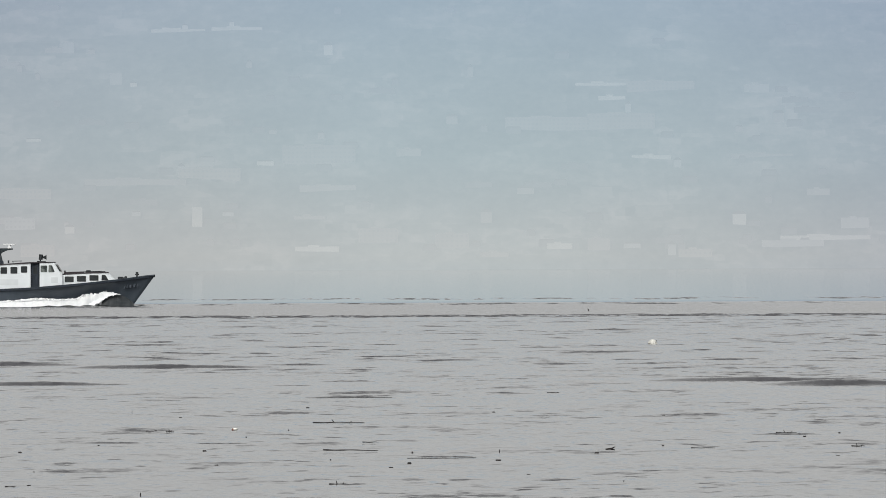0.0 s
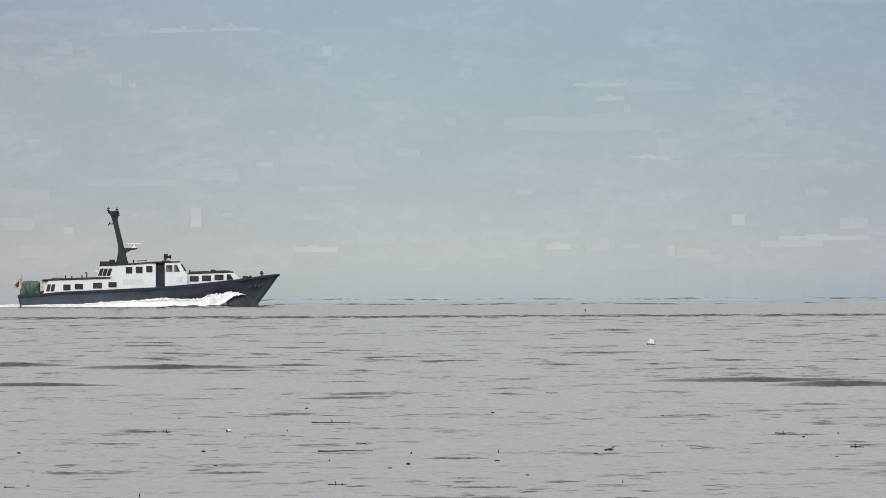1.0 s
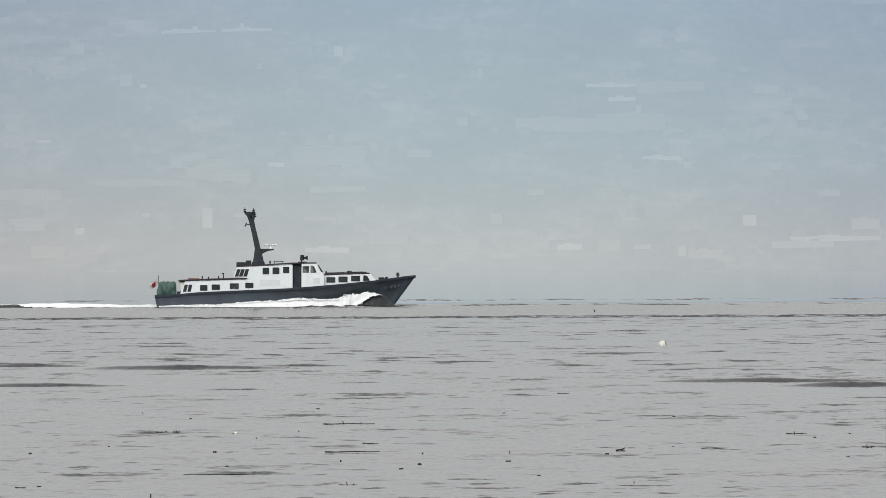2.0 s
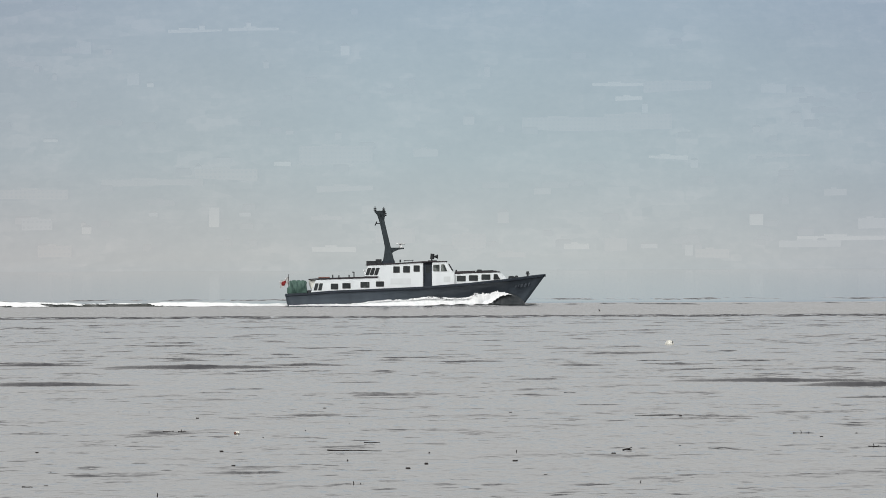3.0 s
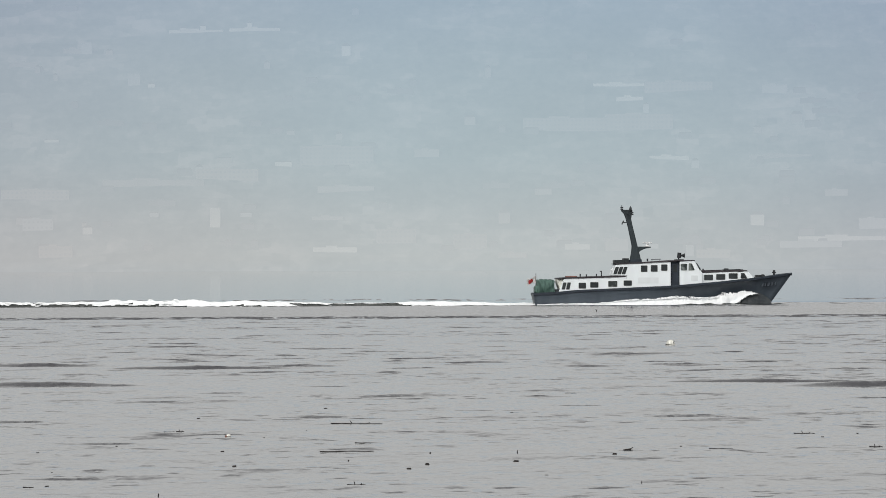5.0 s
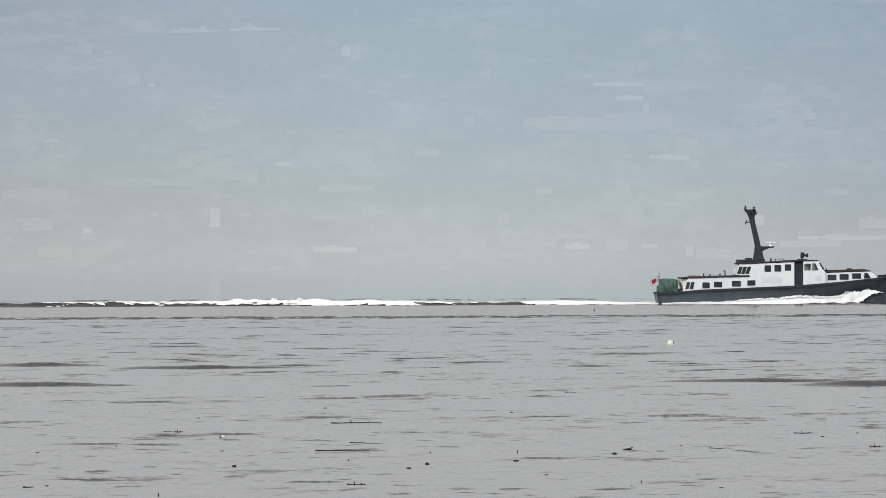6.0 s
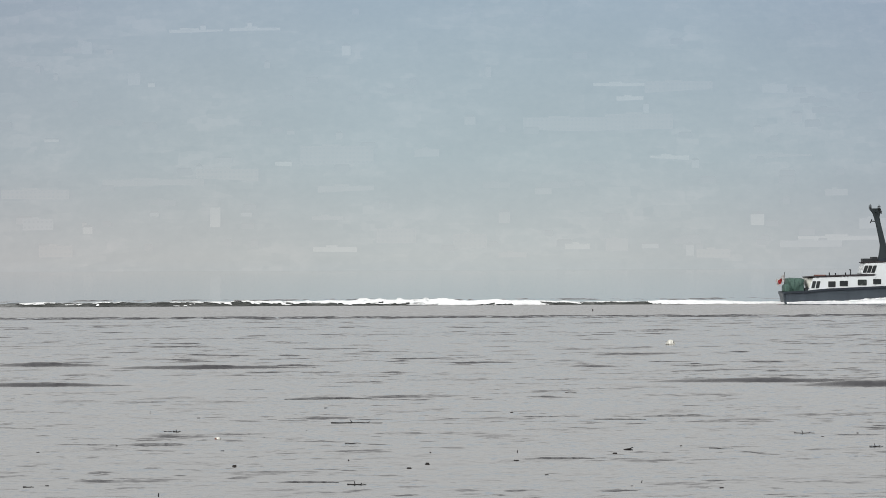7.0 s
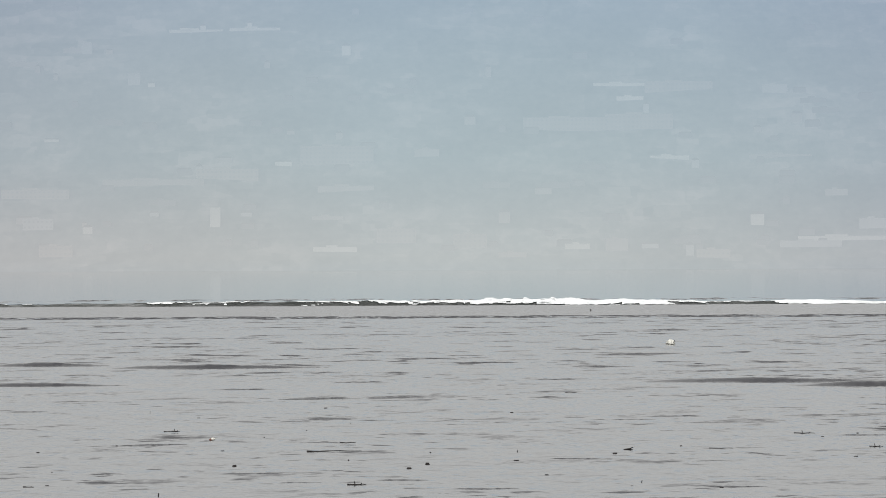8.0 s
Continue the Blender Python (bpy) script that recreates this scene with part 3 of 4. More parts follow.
def build_boat():
    boat = at_base("pilot_boat", label="navy and white motor launch with dark raked mast, under way", category="boat")
    build_hull(boat)
    # after cabin
    aft = part("after_cabin", prism(pts((40, 18), (162, 22), (162, 49.6), (150, 50), (51, 46.4)), -1.95, 1.95, 0.04), WHITE, boat, "white painted cabin side")
    part("cabin_roof", prism(pts((38, 46.2), (160, 49.8), (160, 52), (100, 50.5), (56, 48.8), (39, 47.6)), -2.05, 2.05, 0.02), ROOF, boat, "dark brown roof edge")
    yw = 1.95
    side_window(aft, rect(77.5, 90, 29.2, 39), yw)
    side_window(aft, rect(98, 112, 30.8, 40), yw)
    side_window(aft, rect(130, 145.5, 32.2, 42), yw, glass=LITGLASS)
    side_window(aft, rect(157.3, 171.3, 34.2, 43), yw)
    side_window(aft, rect(47.2, 52.6, 27.5, 39.4, 3), yw, rim=0.025)
    side_window(aft, rect(55, 60.6, 27.5, 39.4, 2.6), yw, rim=0.025)
    # saloon and wheelhouse, with the dark door recess between
    saloon = part("saloon", prism(pts((162, 24), (241, 30), (241, 75.6), (166, 72.6), (143, 71.8), (136.5, 52), (162, 51)), -1.95, 1.95, 0.05), WHITE, boat, "white painted deckhouse side")
    ys = 1.95
    side_window(saloon, rect(188, 199, 58.6, 69.6), ys)
    side_window(saloon, rect(205.5, 217, 59, 70.2), ys)
    side_window(saloon, rect(224, 234.5, 60.6, 71.4), ys)
    for u in (138.6, 146, 153.6):
        side_window(saloon, [(u, 54.6), (u + 6.0, 54.6), (u + 10.2, 67), (u + 4.4, 67)], ys, rim=0.02)
    part("wall_panel", box(183 * U, 219 * U, -1.962, -1.93, 38 * U, 48.5 * U), PANEL, saloon, "greyed patch on the white wall")
    part("door_recess", prism(pts((240.5, 28), (257, 29), (257, 78.4), (240.5, 77.4)), -1.66, 1.66, 0.02), RAIL, boat, "dark sliding door section")
    door = part("door", box(243.5 * U, 254.5 * U, -1.70, -1.62, 34 * U, 74 * U, 0.01), RAIL, boat, "dark wheelhouse door")
    part("pane", box(245.5 * U, 252.5 * U, -1.712, -1.69, 58 * U, 71 * U), GLASS, door)
    part("handle", rod((244.8 * U, -1.715, 51 * U), (244.8 * U, -1.715, 53 * U), 0.02), DARK, door)
    house = part("wheelhouse", prism(pts((256.5, 30), (297, 35), (297, 57), (295.5, 58.4), (282, 78.4), (256.5, 77.6)), -1.95, 1.95, 0.05), WHITE, boat, "white wheelhouse with raked front")
    side_window(house, rect(258.8, 269.5, 61.4, 72.6), ys, glass=LITGLASS)
    side_window(house, [(272.6, 61.2), (283, 61.6), (278, 73.2), (273, 73.4)], ys, glass=LITGLASS)
    for y0, y1 in ((-1.75, -0.65), (-0.55, 0.55), (0.65, 1.75)):
        part("pane", prism(pts((283.2, 74.6), (292.3, 61.1), (293.4, 61.8), (284.2, 75.3)), y0, y1), GLASS, house, "raked front window")
    side_window(house, [(285.2, 74.6), (287, 74.6), (294.6, 62.5), (291.6, 62.5)], ys + 0.01, rim=0.015)
    for u in (270.9, 284.4):
        part("window_post", prism(pts((u, 60.5), (u + 0.9, 60.5), (u - (0.2 if u < 280 else 5.2), 74), (u - (1.0 if u < 280 else 6.1), 74)), -1.985, -1.93), WHITE, house)
    part("wheelhouse_roof", prism(pts((141, 71.7), (200, 74.4), (257, 77.4), (284, 78.2), (283, 79.4), (240, 79.0), (200, 76.3), (140.5, 73.0)), -2.02, 2.02, 0.01), ROOF, boat, "thin dark roof edge")
    part("wall_panel", box(277 * U, 289 * U, -1.962, -1.93, 42 * U, 52 * U), PANEL, house, "greyed patch on the white wall")
    # forward cabin
    fore = part("forward_cabin", prism(pts((294, 36), (395, 45), (390, 47.3), (378, 59.4), (296, 56.4)), -1.52, 1.52, 0.04), WHITE, boat, "white trunk cabin")
    part("forward_roof", prism(pts((291, 56.2), (330, 58.2), (379, 59.6), (376, 61.4), (330, 60.6), (292, 58.2)), -1.56, 1.56, 0.02), ROOF, boat, "dark brown roof edge")
    yf = 1.52
    side_window(fore, rect(301, 316.2, 43.8, 53.2), yf)
    side_window(fore, rect(322.4, 338, 44.6, 54.2), yf)
    side_window(fore, rect(344.6, 360, 46.4, 55.6), yf)
    side_window(fore, [(366, 46.8), (377.6, 47.2), (372, 56.2), (366.4, 56.2)], yf)
    # hatches, skylights and gear on the roofs
    part("hatch", box(299 * U, 334 * U, -0.7, 0.7, 58.4 * U, 61.4 * U, 0.03), ROOF, boat)
    part("hatch", box(337 * U, 372 * U, -0.8, 0.8, 60 * U, 62.8 * U, 0.03), DARK, boat)
    part("vent", rod((300.5 * U, -0.5, 58 * U), (300.5 * U, -0.5, 64 * U), 0.06), DARK, boat)
    part("vent", box(338 * U, 346 * U, -0.5, 0.0, 61 * U, 64.6 * U, 0.03), DARK, boat)
    part("handrail", joined(rod((306 * U, -1.2, 61 * U), (366 * U, -1.2, 63 * U), 0.022), *[rod((u * U, -1.2, 58 * U), (u * U, -1.2, (61 + (u - 306) / 30) * U), 0.018) for u in (308, 327, 346, 364)]), DARK, boat)
    part("hatch", box(56 * U, 76 * U, -0.8, 0.4, 48 * U, 51 * U, 0.03), RUST, boat, "dull red hatch cover")
    for u, h in ((81, 55), (92, 54), (110, 55)):
        part("vent", rod((u * U, -1.1, 49 * U), (u * U, -1.1, h * U), 0.055, 0.05), DARK, boat)
    part("vent_pipe", joined(rod((118.6 * U, -1.3, 50 * U), (118.6 * U, -1.3, 60 * U), 0.045), rod((119 * U, -1.3, 59.6 * U), (115.6 * U, -1.3, 59.6 * U), 0.045)), DARK, boat)
    part("deck_lamp", joined(box(134 * U, 137 * U, -1.8, -1.6, 61 * U, 64 * U, 0.02), rod((137 * U, -1.7, 56 * U), (138 * U, -1.7, 65 * U), 0.025)), STEEL, boat)
    part("funnel_casing", joined(box(141.5 * U, 160 * U, -0.9, 0.9, 73 * U, 79.6 * U, 0.03), box(158 * U, 168 * U, -0.8, 0.8, 73.5 * U, 82.6 * U, 0.03)), DARK, boat, "dark box abaft the mast")
    # mast: raked plate mast with a crosstree, lamps and the radar bracket
    mast = part("mast", prism(pts((170, 76), (191, 77), (188.5, 88), (185.4, 100), (180.6, 120), (175.2, 142), (173, 153), (174.5, 162), (175.5, 168), (172.5, 169),
                                  (155.2, 168.8), (155.6, 166.2), (160.1, 161.5), (163.2, 153), (166.4, 141), (171.4, 118), (174, 104), (172.8, 92)), -0.24, 0.24, 0.02, 0.45), MASTP, boat, "dark green raked mast")
    part("mast_step", prism(pts((168, 74), (192, 75.5), (191, 81), (169.5, 80)), -0.4, 0.4, 0.02), RAIL, mast)
    part("crosstree", rod((166 * U, -0.75, 163 * U), (166 * U, 0.75, 163 * U), 0.05), MASTP, mast)
    for u, v, y in ((156.4, 169.8, -0.1), (171.8, 168.6, -0.3), (174.2, 160.5, -0.45), (171.5, 164, 0.45)):
        part("mast_lamp", joined(rod((u * U, y, (v - 1) * U), (u * U, y, (v + 1.2) * U), 0.12), rod((u * U, y, (v + 2.2) * U), (u * U, y, (v + 4.2) * U), 0.12), rod((u * U, y, (v + 1) * U), (u * U, y, (v + 7) * U), 0.03)), DARK, mast)
    part("aerial_bracket", joined(rod((165 * U, -0.1, 146 * U), (157.5 * U, -0.1, 146 * U), 0.04), rod((159.6 * U, -0.1, 149.6 * U), (156.4 * U, -0.1, 142.6 * U), 0.045)), DARK, mast)
    part("radar_bracket", prism(pts((184, 89), (189, 95.5), (198, 99.6), (208, 101), (208, 103.4), (184, 103.4)), -0.12, 0.12, 0.01), MASTP, mast)
    part("radar_pedestal", joined(box(198.5 * U, 205.5 * U, -0.16, 0.16, 103 * U, 105.4 * U, 0.03), rod((202 * U, 0, 105 * U), (202 * U, 0, 109 * U), 0.11)), STEEL, mast)
    radar = part("radar_scanner", box(-12.2 * U, 12.2 * U, -0.12, 0.12, -1.1 * U, 1.1 * U, 0.02), STEEL, boat, "pale rotating radar scanner bar")
    radar.matrix_basis = Matrix.Translation((202 * U, 0, 110.2 * U))
    part("whip_rail", joined(rod((207 * U, -0.9, 80.5 * U), (225 * U, -0.9, 81 * U), 0.025), rod((209 * U, -0.9, 77 * U), (209 * U, -0.9, 81 * U), 0.02), rod((223 * U, -0.9, 78 * U), (223 * U, -0.9, 81 * U), 0.02)), DARK, boat)
    part("roof_light", rod((201 * U, -0.8, 77 * U), (201 * U, -0.8, 82 * U), 0.07), DARK, boat)
    # searchlight and horn over the wheelhouse
    part("searchlight", joined(rod((257 * U, -0.5, 79 * U), (257 * U, -0.5, 84 * U), 0.06), rod((257.5 * U, -0.5, 83 * U), (258.5 * U, -0.5, 92.5 * U), 0.16), rod((254.6 * U, -0.5, 84 * U), (261 * U, -0.5, 84 * U), 0.05)), DARK, boat)
    part("horn", joined(rod((260 * U, -0.5, 87.4 * U), (264 * U, -0.5, 87.4 * U), 0.06, 0.1), rod((264 * U, -0.5, 87.4 * U), (268 * U, -0.5, 87.4 * U), 0.1, 0.19)), DARK, boat)
    part("roof_box", box(251 * U, 266 * U, -0.8, 0.8, 79 * U, 80.8 * U, 0.02), DARK, boat)
    # foredeck
    part("bollard", joined(rod((428 * U, 0, 50 * U), (428 * U, 0, 59.5 * U), 0.09, 0.07), rod((424.6 * U, 0, 57 * U), (431.4 * U, 0, 57 * U), 0.05), rod((428 * U, 0, 58.6 * U), (428 * U, 0, 61.5 * U), 0.12, 0.1)), DARK, boat)
    part("windlass", joined(box(394 * U, 404 * U, -0.5, 0.5, 46 * U, 53 * U, 0.05), box(403 * U, 411 * U, -0.4, 0.4, 47 * U, 51.5 * U, 0.05), rod((408 * U, -0.6, 51.5 * U), (408 * U, 0.6, 51.5 * U), 0.12)), DARK, boat)
    part("bow_rail", prism(pts((411, 49), (458, 54.6), (459, 57), (440, 55), (412, 51)), -0.5, 0.5, 0.01, 0.3), RAIL, boat)
    # after deck: covered gear, liferaft canister, ensign
    cover = prism(pts((4, 19), (35, 21), (34.5, 43.6), (31, 44.6), (8, 45), (5, 43.5)), -1.7, 1.3, 0.05, 0.04)
    bmesh.ops.subdivide_edges(cover, edges=cover.edges[:], cuts=7, use_grid_fill=True)
    for v in cover.verts:
        fold = math.sin(v.co.x * 17 + 2.2 * math.sin(v.co.z * 2.1)) + 0.6 * math.sin(v.co.x * 31)
        v.co += Vector(noise.noise_vector(v.co * 2.2)) * 0.05 + Vector((0, 0.13 * fold, 0.03 * fold))
    part("tarpaulin_cover", cover, TARP, boat, "creased green tarpaulin over deck gear", smooth=True)
    part("gear_bundle", box(0.5 * U, 8 * U, -1.5, 1.2, 20 * U, 34 * U, 0.12), TARP, boat)
    part("deck_locker", box(36 * U, 46 * U, -1.6, 1.2, 20.5 * U, 27.5 * U, 0.05), DARK, boat)
    part("cabin_end", prism(pts((38.6, 46), (52, 46), (50, 38), (49, 26), (44, 26), (42.6, 31), (40.2, 37)), -1.72, 1.72, 0.08), CREAM, boat, "cream rounded after end of the cabin", smooth=True)
    part("flagstaff", rod((3 * U, -0.2, 20 * U), (3.2 * U, -0.2, 56 * U), 0.022), DARK, boat)
    def ripple(x, z, lift=0.0):
        """Where a point of the flag lies: x along the fly, z down the hoist."""
        return (-x * 0.88 - 0.05 * math.sin(z * 9) * x, 0.09 * math.sin(x * 9) * min(1, x * 3) + lift, z * (1 - 0.16 * x) - 0.42 * x + 0.05 * math.sin(x * 9 + 3 * z))
    bm = bmesh.new()
    cols = [[bm.verts.new(ripple(0.82 * i / 14, 0.56 * j / 6 - 0.28)) for j in range(7)] for i in range(15)]
    for a, c in zip(cols, cols[1:]):
        for k in range(6):
            bm.faces.new((a[k], a[k + 1], c[k + 1], c[k]))
    bmesh.ops.solidify(bm, geom=bm.faces[:], thickness=0.008)
    flag = part("flag", bm, FLAGW, boat, "white ensign with a red disc, flying", smooth=True)
    for lift in (-0.022, 0.022):
        bm = bmesh.new()
        mid = bm.verts.new(ripple(0.47, 0.0, lift))
        rim = [bm.verts.new(ripple(0.47 + 0.20 * math.cos(k * math.tau / 20), 0.20 * math.sin(k * math.tau / 20), lift)) for k in range(20)]
        rings = [[bm.verts.new(ripple(0.47 + q * math.cos(k * math.tau / 20), q * math.sin(k * math.tau / 20), lift)) for k in range(20)] for q in (0.05, 0.10, 0.15)] + [rim]
        for k in range(20):
            bm.faces.new((mid, rings[0][k], rings[0][(k + 1) % 20]))
            for a, c in zip(rings, rings[1:]):
                bm.faces.new((a[k], c[k], c[(k + 1) % 20], a[(k + 1) % 20]))
        bmesh.ops.solidify(bm, geom=bm.faces[:], thickness=0.004)
        part("red_disc", bm, FLAGR, flag, "red disc")
    flag.matrix_basis = Matrix.Translation((3.4 * U, -0.2, 45 * U))
    return boat, radar, flag


boat, radar, flag = build_boat()


# ---- bow wave and wake, both travelling with the launch ----
def lerp_table(x, table):
    return np.interp(x, [a for a, c in table], [c for a, c in table])


SHEET_CREST = [(344, 2), (354, 8), (366, 14), (380, 20), (390, 21.5), (398, 20.5), (406, 17.5), (413, 13.5), (419, 8), (422, 4), (424, -2)]


def build_bow_wave():
    wave = at_base("bow_wave", label="white foaming bow wave along the dark hull", category="bow wave")
    rng = np.random.default_rng(4)
    pieces = []
    # thrown-up foam against each side of the hull
    us = np.linspace(4, 400, 640)
    top = lerp_table(us, [(4, 2.4), (60, 3.8), (110, 4.8), (128, 6.0), (146, 7.8), (170, 9.4), (215, 11), (250, 14), (274, 13), (306, 12.5), (322, 13.5), (332, 19), (344, 20), (358, 22), (374, 24.5), (384, 24), (392, 22), (400, 19.5)]) * U
    low = lerp_table(us, [(4, -4), (344, -4), (350, 1), (358, 5), (367, 9), (377, 14), (386, 18), (393, 20.2), (400, 19.2)]) * U
    low = low + (0.16 * (value_noise(us * 0.10, us * 0, 61) - 0.5) + 0.12 * (value_noise(us * 0.45, us * 0, 62) - 0.5)) * smooth_step(us, 346, 354) * smooth_step(-us, -398, -382)
    for side in (-1, 1):
        f = np.linspace(0, 1, 22)
        s = (us + 3) / 463
        hb = np.array([half_water(k) for k in s])
        hd = np.array([half_beam(k) for k in s])
        uu, ff = np.meshgrid(us, f, indexing="ij")
        rag = (value_noise(uu * 0.09, ff * 2, 3) - 0.5) * 0.24 + (value_noise(uu * 0.35, ff * 3, 8) - 0.5) * 0.13
        rag = rag * smooth_step(-uu, -400, -380)
        tp = top[:, None] * (1 + 0.9 * rag * (ff * 2).clip(0, 1))
        tp = tp * (1 + 0.15 * (value_noise(uu * 0.6, ff * 0, 15) - 0.5) * smooth_step(ff, 0.7, 1.0) * smooth_step(-uu, -398, -370))
        z = low[:, None] + (tp - low[:, None]) * np.sin(ff * math.pi / 2) ** 0.8
        spread = (0.25 + top[:, None] * 0.9) * (1 - ff) ** 1.4
        y = hb[:, None] + (hd - hb)[:, None] * (z / 1.6).clip(0, 1) * 0.8 + 0.06 + spread + 0.10 * rag
        over = lerp_table(us, SHEET_CREST)[:, None] * U
        lie = np.arcsin(((z + 0.1) / (over + 0.1)).clip(0, 1)) / (math.pi / 2)
        close = hb[:, None] + 0.26 + 0.55 * (1 - lie) ** 1.5 + 0.28 * z + 0.08 * rag + 0.30 * (1 - ff)
        ahead = smooth_step(uu, 334, 350)
        y = y * (1 - ahead) + close * ahead
        x = uu * U + 0.06 * (value_noise(uu * 0.4, ff * 4, 21) - 0.5)
        foam = grid_mesh("foam", x, side * y, z, FOAM)
        foam.parent = wave
        tagged(foam, "white broken foam", kind="stuff")
        pieces.append(foam)
        # blown spray over the foam's upper edge
        m = np.linspace(0, 1, 8)
        um, fm = np.meshgrid(us, m, indexing="ij")
        edge = smooth_step(um, 115, 170)
        zm = top[:, None] * (0.84 + (0.20 + 0.12 * value_noise(um * 0.09, fm * 0, 77)) * fm * edge)
        ym = hb[:, None] + (hd - hb)[:, None] * (zm / 1.6).clip(0, 1) * 0.8 + 0.20 + 0.18 * (1 - fm)
        torn = value_noise(um * 0.22, fm * 3, 51) * 0.6 + value_noise(um * 0.7, fm * 7, 52) * 0.4
        mist = grid_mesh("spray_veil", um * U, side * ym, zm, MIST, keep=((torn > 0.58 * fm) & (um < 338))[:-1, :-1])
        mist.parent = wave
        tagged(mist, "thin white spray", kind="stuff")
        # dark sheet of water curling off the stem
        uw = np.linspace(344, 424, 160)
        crest = lerp_table(uw, SHEET_CREST) * U
        f2 = np.linspace(0, 1, 30)
        u2, g2 = np.meshgrid(uw, f2, indexing="ij")
        s2 = (uw + 3) / 463
        hb2 = np.array([half_water(min(1, k)) for k in s2])[:, None]
        z2 = -0.1 + (crest[:, None] + 0.1) * np.sin(g2 * math.pi / 2)
        y2 = hb2 + 0.10 + 0.55 * (1 - g2) ** 1.5 + 0.28 * np.array(z2) + 0.03 * (value_noise(u2 * 0.3, g2 * 3, 2) - 0.5)
        sheet = grid_mesh("bow_sheet", u2 * U, side * y2, z2, SHEET)
        sheet.parent = wave
        tagged(sheet, "dark glassy sheet of water at the stem")
        # lace of foam running down over the sheet
        rag = value_noise(u2 * 0.25, g2 * 4, 83) * 0.6 + value_noise(u2 * 0.8, g2 * 8, 84) * 0.4
        near = smooth_step(-(u2 - 34 * g2), -364, -336) * 0.85 + smooth_step(g2, 0.90, 1.0) * smooth_step(-u2, -412, -396) * 0.40
        lace = grid_mesh("foam_lace", u2 * U, side * (y2 + 0.02), z2 + 0.015, LACE, keep=(rag + near > 0.93)[:-1, :-1])
        lace.parent = wave
        tagged(lace, "thin lacy foam", kind="stuff")
    # low dark ripple that runs beside the foam and ahead of the stem
    for side in (-1, 1):
        ur, fr = np.meshgrid(np.linspace(230, 462, 120), np.linspace(-1, 1, 11), indexing="ij")
        hw = np.array([half_water(min(1.0, (k + 3) / 463)) for k in ur[:, 0]])[:, None]
        off = hw + 0.4 + 1.3 * smooth_step(-ur, -420, -250)
        lift = 0.10 * np.cos(fr * math.pi / 2) * smooth_step(ur, 230, 290) * smooth_step(-ur, -462, -430) * (0.5 + value_noise(ur * 0.11, fr * 0, 91))
        ripple_ob = grid_mesh("ripple", ur * U, side * (off + 0.35 * fr), lift - 0.012, WAKEW)
        ripple_ob.parent = wave
        tagged(ripple_ob, "low dark ripple beside the foam")
    # spray blobs on the foam edge
    bms = []
    for k in range(60):
        u = float(rng.uniform(140, 400))
        t = float(lerp_table(u, [(140, 7), (170, 9.5), (215, 11), (250, 14), (325, 14), (345, 20), (375, 24), (390, 22), (400, 19)])) * U
        bm = bmesh.new()
        s = (u + 3) / 463
        y = -(half_water(s) + 0.25 + float(rng.uniform(0, 0.5)))
        bmesh.ops.create_icosphere(bm, subdivisions=1, radius=float(rng.uniform(0.008, 0.018)), matrix=Matrix.Translation((u * U, y, t * float(rng.uniform(0.75, 1.02)))))
        bms.append(bm)
    tagged(part("spray", joined(*bms), FOAM, wave), kind="stuff")
    return wave, pieces


def wake_height(a, y):
    """Height of the wake a metres behind the transom, y metres across."""
    crest = lerp_table(a, [(0, 0.14), (4, 0.22), (9, 0.28), (13, 0.26), (18, 0.30), (22, 0.42), (27, 0.46), (31, 0.42), (35, 0.42), (40, 0.40), (46, 0.38), (52, 0.34), (60, 0.32), (75, 0.25), (95, 0.12)])
    shift = 0.9 * np.sin(a * 0.21) + 0.5 * np.sin(a * 0.47 + 1)
    width = 0.75 + a * 0.006
    off = y + 1.3 - shift
    near = np.exp(-(off / np.where(off < 0, width * 0.6, width)) ** 2)
    back = 0.85 * np.exp(-((y - 1.9 - 0.6 * shift) / (width * 1.1)) ** 2)
    lumps = (value_noise(a * 0.35, y * 0.7, 6) - 0.5) * 0.30 + (value_noise(a * 1.2, y * 1.5, 7) - 0.5) * 0.16
    near = near * (1 - 0.12 * smooth_step(a, 9.5, 11.5) * smooth_step(-a, -20, -17) - 0.08 * smooth_step(a, 33, 37))
    return crest * (np.maximum(near, back) * (1 + lumps * 2.3)) - 0.035


